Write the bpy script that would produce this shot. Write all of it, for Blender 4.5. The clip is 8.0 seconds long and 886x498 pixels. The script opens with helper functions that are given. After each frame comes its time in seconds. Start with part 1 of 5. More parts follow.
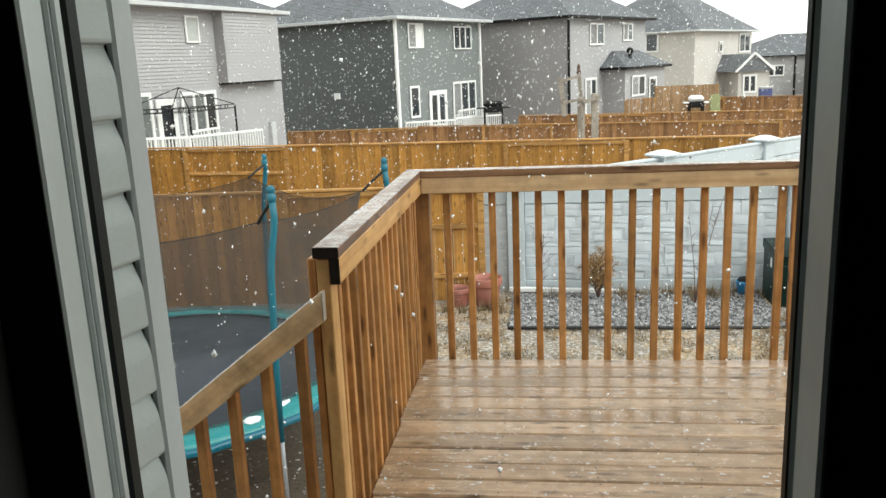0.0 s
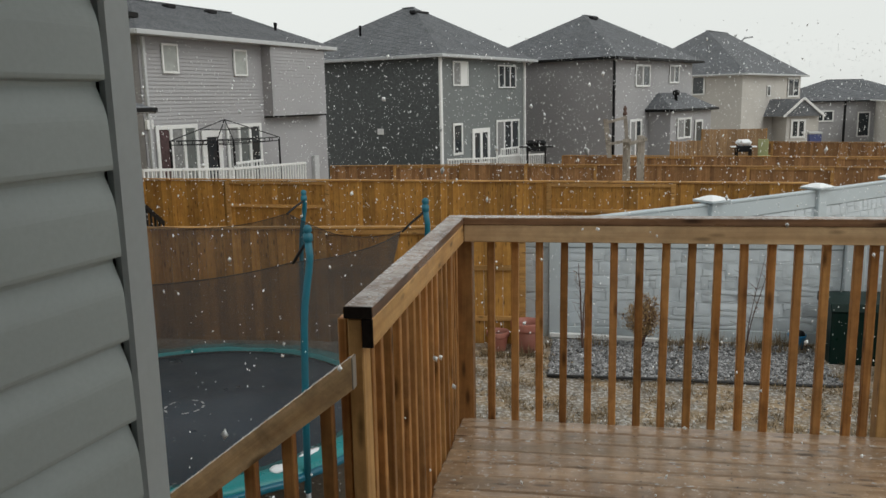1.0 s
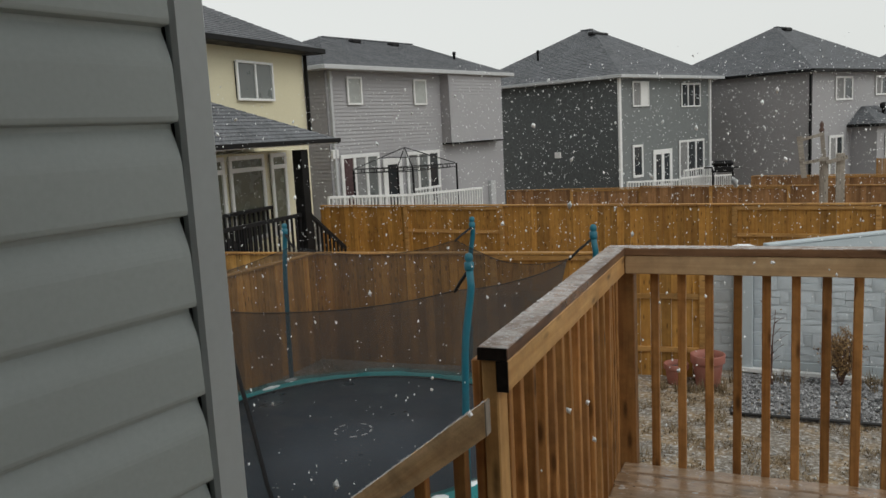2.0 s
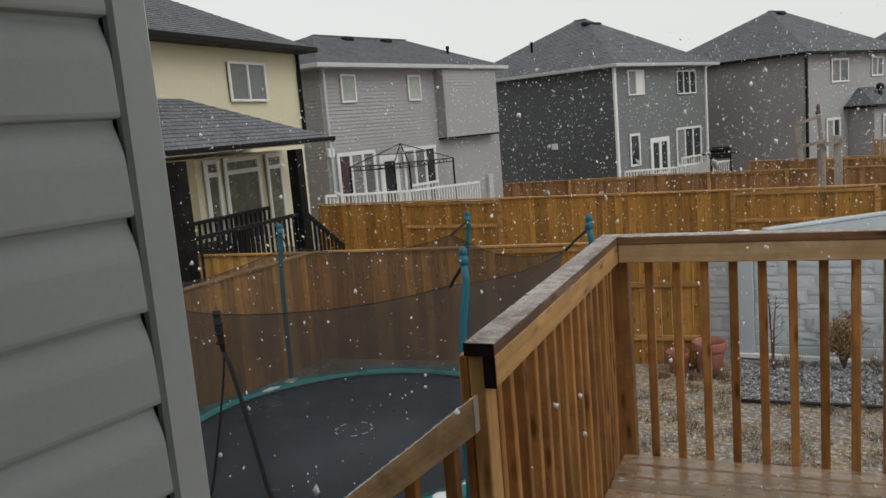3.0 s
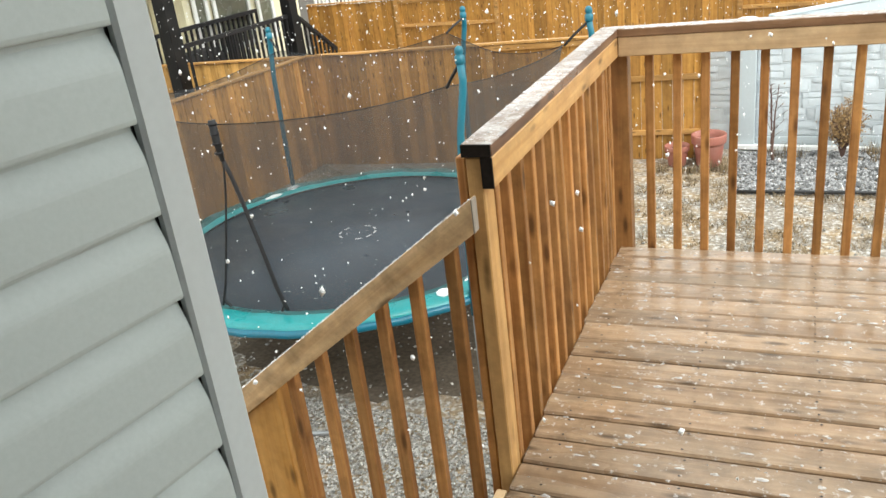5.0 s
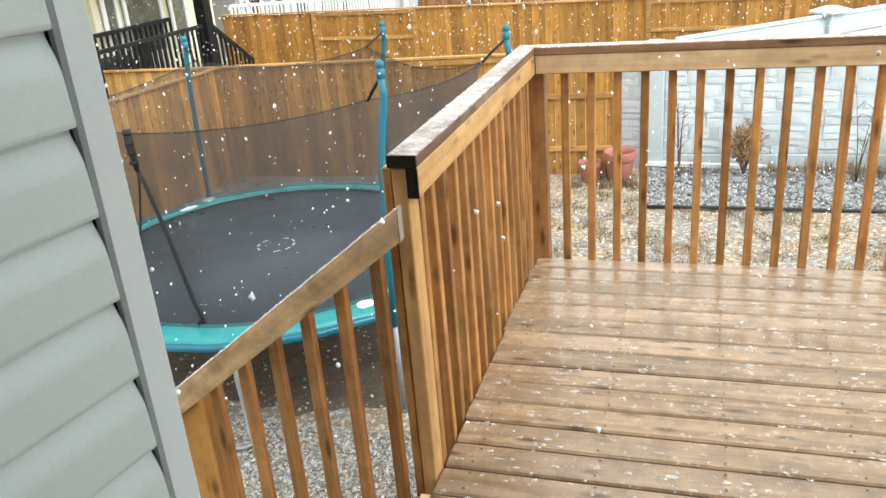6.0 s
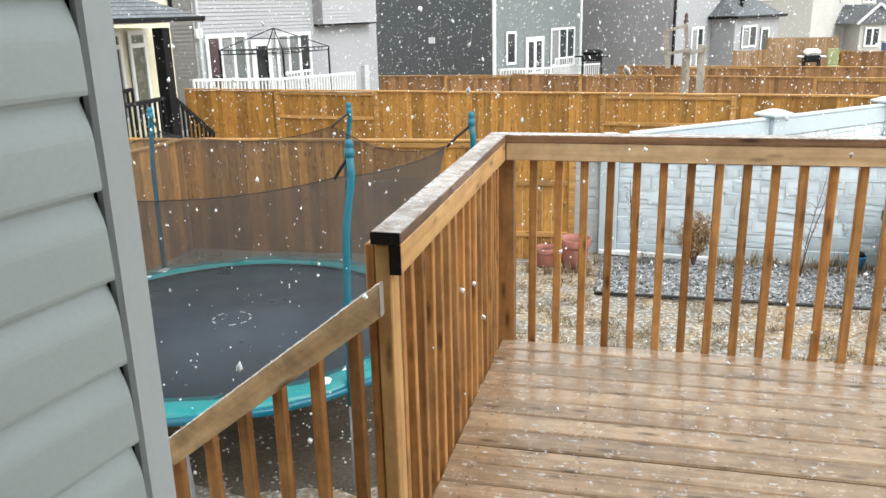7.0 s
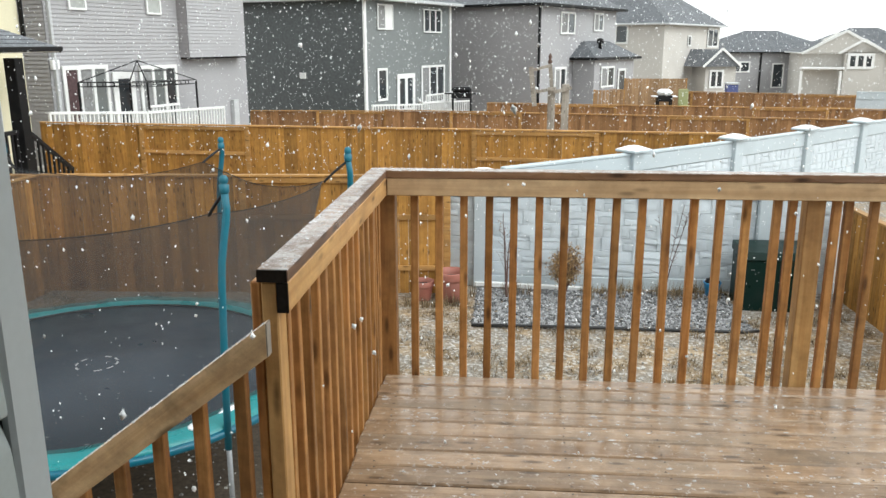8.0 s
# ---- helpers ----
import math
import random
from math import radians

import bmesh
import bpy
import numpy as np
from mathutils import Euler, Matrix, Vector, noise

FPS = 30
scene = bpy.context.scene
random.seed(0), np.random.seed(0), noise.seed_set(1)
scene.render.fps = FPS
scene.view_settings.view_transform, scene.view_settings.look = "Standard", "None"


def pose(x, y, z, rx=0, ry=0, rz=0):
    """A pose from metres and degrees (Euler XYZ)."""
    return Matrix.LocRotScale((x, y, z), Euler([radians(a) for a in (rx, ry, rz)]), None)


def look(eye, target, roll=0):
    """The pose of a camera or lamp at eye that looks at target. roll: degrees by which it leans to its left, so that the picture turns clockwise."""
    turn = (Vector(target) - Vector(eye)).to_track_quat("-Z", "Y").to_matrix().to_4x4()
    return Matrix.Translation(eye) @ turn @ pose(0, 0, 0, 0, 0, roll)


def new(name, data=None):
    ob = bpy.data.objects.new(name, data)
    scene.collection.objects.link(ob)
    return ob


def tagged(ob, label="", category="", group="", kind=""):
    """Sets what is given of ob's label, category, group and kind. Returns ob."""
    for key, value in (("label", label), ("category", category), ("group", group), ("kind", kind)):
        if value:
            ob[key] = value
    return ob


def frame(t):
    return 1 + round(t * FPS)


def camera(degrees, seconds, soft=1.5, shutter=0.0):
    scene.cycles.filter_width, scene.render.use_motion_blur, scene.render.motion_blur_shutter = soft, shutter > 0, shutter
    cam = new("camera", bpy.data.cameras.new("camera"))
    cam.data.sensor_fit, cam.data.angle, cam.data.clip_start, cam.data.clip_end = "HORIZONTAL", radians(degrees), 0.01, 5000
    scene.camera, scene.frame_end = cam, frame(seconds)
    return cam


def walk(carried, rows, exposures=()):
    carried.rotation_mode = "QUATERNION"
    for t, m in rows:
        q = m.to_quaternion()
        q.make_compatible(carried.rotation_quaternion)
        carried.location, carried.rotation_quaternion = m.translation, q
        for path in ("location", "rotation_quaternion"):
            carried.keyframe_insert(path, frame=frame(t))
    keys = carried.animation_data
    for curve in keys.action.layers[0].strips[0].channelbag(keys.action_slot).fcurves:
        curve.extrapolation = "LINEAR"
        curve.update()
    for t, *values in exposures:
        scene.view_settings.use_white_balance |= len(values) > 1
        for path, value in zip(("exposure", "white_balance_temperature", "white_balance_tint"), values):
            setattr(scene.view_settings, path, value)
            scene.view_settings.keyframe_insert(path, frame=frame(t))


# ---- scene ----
cam = camera(57.2, 8.0)
PATH = [
    (0, (0.078, -0.241, 1.646), (-0.173, 1.691, 1.197), -2.5),
    (0.2, (0.070, -0.182, 1.637), (-0.200, 1.747, 1.184), -2.1),
    (0.5, (0.032, -0.1, 1.658), (-0.253, 1.834, 1.235), -1.3),
    (1, (0.018, 0.04, 1.663), (-0.326, 1.977, 1.303), -1.2),
    (1.2, (0.030, 0.103, 1.655), (-0.431, 2.018, 1.305), -1.9),
    (1.5, (0.056, 0.162, 1.671), (-0.585, 2.024, 1.322), -2.7),
    (2, (0.095, 0.225, 1.67), (-0.671, 2.05, 1.383), -3.0),
    (2.2, (0.096, 0.253, 1.658), (-0.670, 2.078, 1.368), -2.9),
    (3.3, (0.130, 0.296, 1.656), (-0.639, 2.117, 1.350), -5.3),
    (3.5, (0.133, 0.281, 1.664), (-0.634, 2.1, 1.346), -5.3),
    (4, (0.138, 0.266, 1.662), (-0.634, 2.058, 1.223), -5.6),
    (4.5, (0.127, 0.284, 1.655), (-0.641, 2.015, 1.01), -6.3),
    (4.7, (0.128, 0.3, 1.653), (-0.639, 2.007, 0.947), -6.8),
    (5.8, (0.126, 0.256, 1.667), (-0.546, 1.956, 0.856), -6.7),
    (6, (0.1260, 0.236, 1.664), (-0.4460, 2.0, 0.915), -4.8),
    (6.2, (0.1130, 0.238, 1.664), (-0.3920, 2.044, 0.966), -3.1),
    (6.5, (0.0880, 0.219, 1.666), (-0.4010, 2.053, 1.035), -2.1),
    (7, (0.0510, 0.178, 1.672), (-0.4110, 2.04, 1.104), -1.4),
    (7.2, (0.0360, 0.163, 1.672), (-0.3990, 2.031, 1.102), -1.6),
    (7.5, (0.0110, 0.146, 1.659), (-0.2850, 2.041, 1.09), -1.0),
    (7.7, (0.0150, 0.136, 1.673), (-0.2170, 2.039, 1.102), -0.6),
    (8, (0.0130, 0.162, 1.677), (-0.1470, 2.095, 1.187), -0.1),
]
walk(cam, [(t, look(eye, target, roll)) for t, eye, target, roll in PATH],
     exposures=[(0.0, 1.05, 6500, 3), (0.5, 0.42, 6500, 4), (1.0, -0.08, 6500, 6), (1.5, -0.08, 6500, 6), (2.0, -0.18, 6500, 7), (3.5, -0.1, 6500, 9),
                (3.9, 0.25, 6500, 6), (4.2, 0.98, 6500, 5), (4.5, 1.32, 6500, 4), (5.8, 1.66, 6400, 4), (6.5, 1.58, 6150, 3), (7.0, 1.35, 6200, 5), (7.5, 1.25, 6250, 3), (8.0, 1.0, 6250, 5)])

# ---- world and light: an overcast day with wet snow ----
world = bpy.data.worlds.new("overcast_sky")
scene.world = world
world.use_nodes = True
wn = world.node_tree
sky = wn.nodes.new("ShaderNodeTexSky")
sky.sky_type = "NISHITA"
sky.sun_disc = False
sky.sun_elevation, sky.sun_rotation = radians(42), radians(114)
sky.dust_density = 1.0
pale = wn.nodes.new("ShaderNodeHueSaturation")
pale.inputs["Saturation"].default_value = 0.12
wn.links.new(sky.outputs[0], pale.inputs["Color"])
cloud = wn.nodes.new("ShaderNodeMix")
cloud.data_type = "RGBA"
cloud.inputs[0].default_value = 0.8
cloud.inputs[7].default_value = (5.80, 5.86, 5.76, 1)
wn.links.new(pale.outputs[0], cloud.inputs[6])
back = wn.nodes["Background"]
wn.links.new(cloud.outputs[2], back.inputs["Color"])
back.inputs["Strength"].default_value = 0.15
sun = new("sun", bpy.data.lights.new("sun", "SUN"))
sun.data.energy, sun.data.angle, sun.data.color = 1.05, radians(40), (1.0, 0.98, 0.96)
sun.matrix_world = look((22, -10, 22), (0, 0, 0))


# ---- materials ----
def nodes_of(name):
    m = bpy.data.materials.new(name)
    m.use_nodes = True
    return m, m.node_tree, m.node_tree.nodes["Principled BSDF"]


def node(nt, kind, **values):
    n = nt.nodes.new(kind)
    for key, value in values.items():
        n.inputs[key].default_value = value
    return n


def ramp(nt, source, stops):
    r = nt.nodes.new("ShaderNodeValToRGB")
    nt.links.new(source, r.inputs[0])
    for k, (at, colour) in enumerate(stops):
        e = r.color_ramp.elements[k] if k < 2 else r.color_ramp.elements.new(at)
        e.position, e.color = at, (*colour, 1)
    return r.outputs[0]


def mapped(nt, scale, shift=True, island=False):
    """Object coordinates, stretched, and moved by a random amount for each piece."""
    co = nt.nodes.new("ShaderNodeTexCoord")
    mp = nt.nodes.new("ShaderNodeMapping")
    mp.inputs["Scale"].default_value = scale
    nt.links.new(co.outputs["Object"], mp.inputs["Vector"])
    if island:
        rnd = nt.nodes.new("ShaderNodeNewGeometry").outputs["Random Per Island"]
    else:
        rnd = nt.nodes.new("ShaderNodeObjectInfo").outputs["Random"]
    if shift:
        mul = nt.nodes.new("ShaderNodeMath")
        mul.operation = "MULTIPLY"
        mul.inputs[1].default_value = 37.0
        nt.links.new(rnd, mul.inputs[0])
        nt.links.new(mul.outputs[0], mp.inputs["Location"])
    return mp.outputs[0], rnd


def bumped(nt, bsdf, height, strength, distance):
    b = node(nt, "ShaderNodeBump", Strength=strength, Distance=distance)
    nt.links.new(height, b.inputs["Height"])
    nt.links.new(b.outputs[0], bsdf.inputs["Normal"])


def mixed(nt, factor, a, b, how="MIX"):
    m = nt.nodes.new("ShaderNodeMix")
    m.data_type, m.blend_type = "RGBA", how
    for slot, value in ((0, factor), (6, a), (7, b)):
        if isinstance(value, (int, float)):
            m.inputs[slot].default_value = value
        elif isinstance(value, tuple):
            m.inputs[slot].default_value = (*value, 1)
        else:
            nt.links.new(value, m.inputs[slot])
    return m.outputs[2]


def wood(name, dark, light, rough=0.6, spread=0.35, axis=0, stain=(0.12, 0.07, 0.04), island=False, knots=True, weather=0.4, patina=0.22):
    """Sawn timber: grain along the local axis, knots, blotches, each board a little different."""
    m, nt, bsdf = nodes_of(name)
    fine = [26.0, 26.0, 26.0]
    fine[axis] = 0.9
    co, rnd = mapped(nt, tuple(fine), island=island)
    n1 = node(nt, "ShaderNodeTexNoise", Scale=1.0, Detail=6.0, Roughness=0.6, Distortion=0.6)
    nt.links.new(co, n1.inputs["Vector"])
    colour = ramp(nt, n1.outputs[0], [(0.32, dark), (0.68, light)])
    broad = [5.0, 5.0, 5.0]
    broad[axis] = 1.3
    co2, _ = mapped(nt, tuple(broad), island=island)
    n2 = node(nt, "ShaderNodeTexNoise", Scale=1.0, Detail=3.0)
    nt.links.new(co2, n2.inputs["Vector"])
    blot = ramp(nt, n2.outputs[0], [(0.48, (0, 0, 0)), (0.70, (weather, weather, weather))])
    colour = mixed(nt, blot, colour, stain)
    n4 = node(nt, "ShaderNodeTexNoise", Scale=9.0, Detail=5.0, Roughness=0.7)
    co4, _ = mapped(nt, (1.0, 1.0, 1.0), island=island)
    nt.links.new(co4, n4.inputs["Vector"])
    colour = mixed(nt, 1.0, colour, ramp(nt, n4.outputs[0], [(0.32, (1 - patina,) * 3), (0.62, (1.04,) * 3)]), "MULTIPLY")
    if knots:
        kn = [15.0, 15.0, 15.0]
        kn[axis] = 4.0
        co3, _ = mapped(nt, tuple(kn), island=island)
        v = node(nt, "ShaderNodeTexVoronoi", Scale=1.0)
        nt.links.new(co3, v.inputs["Vector"])
        spot = ramp(nt, v.outputs["Distance"], [(0.08, (0.9, 0.9, 0.9)), (0.24, (0, 0, 0))])
        colour = mixed(nt, spot, colour, tuple(c * 0.3 for c in dark))
    tone = ramp(nt, rnd, [(0.0, (1 - spread,) * 3), (1.0, (1 + spread * 0.35,) * 3)])
    colour = mixed(nt, 1.0, colour, tone, "MULTIPLY")
    nt.links.new(colour, bsdf.inputs["Base Color"])
    gloss = ramp(nt, n2.outputs[0], [(0.3, (rough - 0.15,) * 3), (0.7, (rough + 0.12,) * 3)])
    nt.links.new(gloss, bsdf.inputs["Roughness"])
    bumped(nt, bsdf, n1.outputs[0], 0.35, 0.004)
    return m


def slushed(m, amount, size, colour=(0.72, 0.74, 0.77)):
    """Wet snow that lies in specks on the faces of a timber that look up."""
    nt = m.node_tree
    bsdf = nt.nodes["Principled BSDF"]
    base = bsdf.inputs["Base Color"].links[0].from_socket
    geo = nt.nodes.new("ShaderNodeNewGeometry")
    cut = nt.nodes.new("ShaderNodeSeparateXYZ")
    nt.links.new(geo.outputs["Normal"], cut.inputs[0])
    up = ramp(nt, cut.outputs[2], [(0.45, (0, 0, 0)), (0.65, (1, 1, 1))])
    n = node(nt, "ShaderNodeTexNoise", Scale=size, Detail=5.0, Roughness=0.65)
    nt.links.new(geo.outputs["Position"], n.inputs["Vector"])
    spots = ramp(nt, n.outputs[0], [(0.66 - 0.25 * amount, (0, 0, 0)), (0.80 - 0.2 * amount, (1, 1, 1))])
    both = mixed(nt, 1.0, up, spots, "MULTIPLY")
    nt.links.new(mixed(nt, both, base, colour), bsdf.inputs["Base Color"])
    return m


def plain(name, colour, rough=0.5, metal=0.0, vary=0.12, scale=4.0, bump=0.1, fine=60.0, island=False, dirt_glare=(0.1, 0.09, 0.08), dirt_glare_mix=0.15):
    """Paint, plastic, metal, vinyl: a base colour with broad dirt or painted glare, fine grain and a slight relief."""
    m, nt, bsdf = nodes_of(name)
    co, rnd = mapped(nt, (1, 1, 1), island=island)
    big = node(nt, "ShaderNodeTexNoise", Scale=scale, Detail=4.0)
    small = node(nt, "ShaderNodeTexNoise", Scale=fine, Detail=3.0)
    nt.links.new(co, big.inputs["Vector"])
    nt.links.new(co, small.inputs["Vector"])
    soil = ramp(nt, big.outputs[0], [(0.45, (0, 0, 0)), (0.8, (dirt_glare_mix,) * 3)])
    base = mixed(nt, soil, colour, dirt_glare)
    grain = ramp(nt, small.outputs[0], [(0.3, (1 - vary,) * 3), (0.7, (1.0,) * 3)])
    base = mixed(nt, 1.0, base, grain, "MULTIPLY")
    tone = ramp(nt, rnd, [(0.0, (1 - vary,) * 3), (1.0, (1.0,) * 3)])
    base = mixed(nt, 1.0, base, tone, "MULTIPLY")
    nt.links.new(base, bsdf.inputs["Base Color"])
    r = ramp(nt, big.outputs[0], [(0.3, (max(rough - 0.1, 0.03),) * 3), (0.7, (min(rough + 0.1, 1),) * 3)])
    nt.links.new(r, bsdf.inputs["Roughness"])
    bsdf.inputs["Metallic"].default_value = metal
    if bump:
        bumped(nt, bsdf, small.outputs[0], bump, 0.003)
    return m


DECK = wood("wet_deck_wood", (0.250, 0.155, 0.090), (0.388, 0.270, 0.172), rough=0.27, spread=0.18, stain=(0.17, 0.125, 0.08), weather=0.55, patina=0.34)
RAIL = wood("rail_wood", (0.385, 0.235, 0.108), (0.60, 0.415, 0.22), rough=0.5, spread=0.25, stain=(0.19, 0.095, 0.04), weather=0.6)
RAIL_DRY = wood("dry_rail_wood", (0.46, 0.30, 0.16), (0.64, 0.46, 0.27), rough=0.55, spread=0.1, stain=(0.30, 0.17, 0.08), weather=0.35)
RAIL_EDGE = slushed(wood("stair_rail_wood", (0.55, 0.34, 0.165), (0.79, 0.555, 0.32), rough=0.5, spread=0.1, stain=(0.33, 0.18, 0.05), weather=0.8, patina=0.42), 0.9, 40)
RAIL_WET = wood("wet_cap_wood", (0.13, 0.065, 0.035), (0.28, 0.16, 0.09), rough=0.3, spread=0.15, stain=(0.03, 0.02, 0.015))
slushed(RAIL_WET, 0.9, 14, (0.34, 0.30, 0.28))
slushed(RAIL_WET, 0.45, 70, (0.60, 0.60, 0.61))
slushed(DECK, 0.28, 38, (0.56, 0.53, 0.50))
POST = wood("post_wood", (0.40, 0.21, 0.072), (0.57, 0.345, 0.14), rough=0.5, spread=0.12, stain=(0.22, 0.105, 0.04), weather=0.5, patina=0.25)
END = plain("wet_end_grain", (0.018, 0.012, 0.009), rough=0.55, vary=0.4, scale=30)
# brighter orange than the other posts: the lit face is in the colour
NEWEL = wood("lit_newel_wood", (0.46, 0.22, 0.05), (0.58, 0.32, 0.10), rough=0.5, spread=0.1, stain=(0.3, 0.14, 0.04))
PICKET = wood("baluster_wood", (0.31, 0.125, 0.034), (0.56, 0.29, 0.10), rough=0.5, spread=0.38, stain=(0.19, 0.085, 0.032), weather=0.5, patina=0.34)
FENCE = wood("cedar_fence", (0.34, 0.155, 0.028), (0.52, 0.27, 0.065), rough=0.7, spread=0.4, axis=2, stain=(0.20, 0.085, 0.03))
# paler copy of the cedar for the fence whose face is lit
FENCE_LIT = wood("lit_cedar_fence", (0.46, 0.24, 0.06), (0.6, 0.36, 0.12), rough=0.7, spread=0.3, axis=2)
FENCE_FAR = wood("far_cedar_fence", (0.24, 0.12, 0.05), (0.40, 0.215, 0.095), rough=0.75, spread=0.4, axis=2, stain=(0.16, 0.07, 0.03), island=True, knots=False)
FENCE_TAN = wood("tan_cedar_screen", (0.30, 0.18, 0.09), (0.46, 0.30, 0.17), rough=0.75, spread=0.3, axis=2, stain=(0.25, 0.14, 0.07), island=True, knots=False)
FENCE_RAIL = wood("fence_rail_wood", (0.36, 0.18, 0.05), (0.54, 0.30, 0.10), rough=0.6, spread=0.25)
PALE_POST = wood("weathered_post_wood", (0.26, 0.23, 0.19), (0.40, 0.36, 0.31), rough=0.7, axis=2, spread=0.15)
VINYL = plain("grey_vinyl_siding", (0.44, 0.49, 0.485), rough=0.42, vary=0.05, scale=2, dirt_glare_mix=0.08, bump=0.05, fine=120)
TRIM = plain("grey_vinyl_trim", (0.50, 0.54, 0.55), rough=0.4, vary=0.05, scale=3, dirt_glare_mix=0.06, bump=0.04)
FRAME_WHITE = plain("white_vinyl_frame", (0.60, 0.66, 0.66), rough=0.35, vary=0.05, scale=5, dirt_glare_mix=0.1)
SEAL = plain("black_rubber_seal", (0.02, 0.026, 0.026), rough=0.5, vary=0.2)
# near-black colour stands in for the lack of light indoors
INSIDE = plain("shade_dark_interior", (0.05, 0.05, 0.05), rough=0.8, vary=0.1)
WHITE = plain("white_paint", (0.78, 0.78, 0.77), rough=0.45, vary=0.06, dirt_glare_mix=0.08)
STONEWALL = plain("pale_moulded_stone", (0.58, 0.63, 0.665), rough=0.6, vary=0.10, scale=1.2, bump=0.6, fine=22, dirt_glare=(0.28, 0.3, 0.32), dirt_glare_mix=0.3)
STONEPOST = plain("pale_moulded_post", (0.475, 0.53, 0.56), rough=0.55, vary=0.06, scale=1.5, bump=0.25, fine=50)
SNOW = plain("wet_snow", (0.86, 0.88, 0.9), rough=0.55, vary=0.04, dirt_glare_mix=0.0, bump=0.3)
# the pale blotches paint white glare on the wet pad
TEAL = plain("teal_vinyl", (0.008, 0.235, 0.245), rough=0.32, vary=0.15, scale=5, dirt_glare_mix=0.25, dirt_glare=(0.2, 0.42, 0.42))
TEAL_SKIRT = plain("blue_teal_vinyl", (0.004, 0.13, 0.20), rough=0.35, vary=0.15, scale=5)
TEAL_FOAM = plain("teal_foam_sleeve", (0.004, 0.135, 0.195), rough=0.5, vary=0.15, scale=6)
# bluish lift and blotches paint the sky's reflection on the black mat
JUMP = plain("black_jump_mat", (0.040, 0.058, 0.086), rough=0.36, vary=0.2, scale=2.0, fine=200, dirt_glare_mix=0.4, dirt_glare=(0.052, 0.088, 0.135))
STEEL = plain("galvanised_steel", (0.36, 0.37, 0.38), rough=0.6, metal=0.6, vary=0.15)
BLACK = plain("black_paint", (0.016, 0.016, 0.018), rough=0.45, vary=0.2)
BLACK_CLOTH = plain("black_webbing", (0.012, 0.012, 0.014), rough=0.85, vary=0.3)
TERRACOTTA = plain("terracotta", (0.36, 0.13, 0.095), rough=0.65, vary=0.12, scale=8, dirt_glare=(0.5, 0.42, 0.38), dirt_glare_mix=0.2)
SOIL = plain("dark_soil", (0.05, 0.035, 0.025), rough=0.95, vary=0.3, fine=30)
GREEN_BOX = plain("dark_green_paint", (0.005, 0.021, 0.017), rough=0.35, vary=0.15, scale=2)
WORN_SOIL = plain("worn_wet_soil", (0.185, 0.142, 0.10), rough=0.8, vary=0.5, scale=3, fine=28, bump=0.8, dirt_glare=(0.08, 0.06, 0.04), dirt_glare_mix=0.5)
LIME = plain("lime_plastic", (0.33, 0.35, 0.17), rough=0.5)
BLUE_DULL = plain("faded_blue_plastic", (0.07, 0.09, 0.24), rough=0.5)
BLUE = plain("blue_plastic", (0.03, 0.30, 0.62), rough=0.4)
CREAM = plain("cream_stucco", (0.72, 0.67, 0.48), rough=0.85, vary=0.08, scale=0.6, bump=0.4, fine=30, dirt_glare_mix=0.15, dirt_glare=(0.5, 0.45, 0.3))
# paled so the colour carries the snow haze over the far houses
HAZED_BEIGE = plain("hazed_beige_stucco", (0.54, 0.515, 0.48), rough=0.85, vary=0.08, scale=0.6, bump=0.3, fine=30)
GREY_SIDING = plain("warm_grey_siding", (0.37, 0.365, 0.375), rough=0.6, vary=0.08, scale=0.5, fine=14, dirt_glare_mix=0.2, dirt_glare=(0.22, 0.2, 0.2))
# one slate siding in two tones: shaded side wall, then lit front
SLATE_SHADED = plain("shaded_slate_siding", (0.115, 0.126, 0.127), rough=0.55, vary=0.4, scale=0.5, fine=10, dirt_glare_mix=0.3, dirt_glare=(0.14, 0.15, 0.15))
SLATE_LIT = plain("lit_slate_siding", (0.18, 0.195, 0.195), rough=0.55, vary=0.15, scale=0.5, fine=10, dirt_glare_mix=0.3, dirt_glare=(0.2, 0.2, 0.2))
TAUPE_SIDING = plain("taupe_grey_siding", (0.345, 0.33, 0.333), rough=0.6, vary=0.12, scale=0.5, fine=10, dirt_glare_mix=0.2, dirt_glare=(0.17, 0.16, 0.16))
GUTTER_GREY = plain("grey_gutter", (0.52, 0.53, 0.54), rough=0.45)
EAVE_BLACK = plain("dark_eave", (0.006, 0.006, 0.0065), rough=0.5)
CURTAIN_RED = plain("red_curtain", (0.15, 0.085, 0.09), rough=0.9, fine=10, vary=0.4)
BLIND = plain("pale_blind", (0.46, 0.48, 0.46), rough=0.6, fine=8, vary=0.2, dirt_glare_mix=0.3)
# grey and olive pane colours; on the cream house they paint reflections
DIM_PANE = plain("dim_pane", (0.17, 0.185, 0.18), rough=0.35, fine=4, vary=0.2, dirt_glare_mix=0.3)
OLIVE_REFLECTION = plain("olive_reflection", (0.17, 0.175, 0.13), rough=0.25, fine=3, vary=0.3, dirt_glare_mix=0.4)
CURTAIN = plain("grey_curtain", (0.32, 0.32, 0.32), rough=0.9, fine=10, vary=0.3)


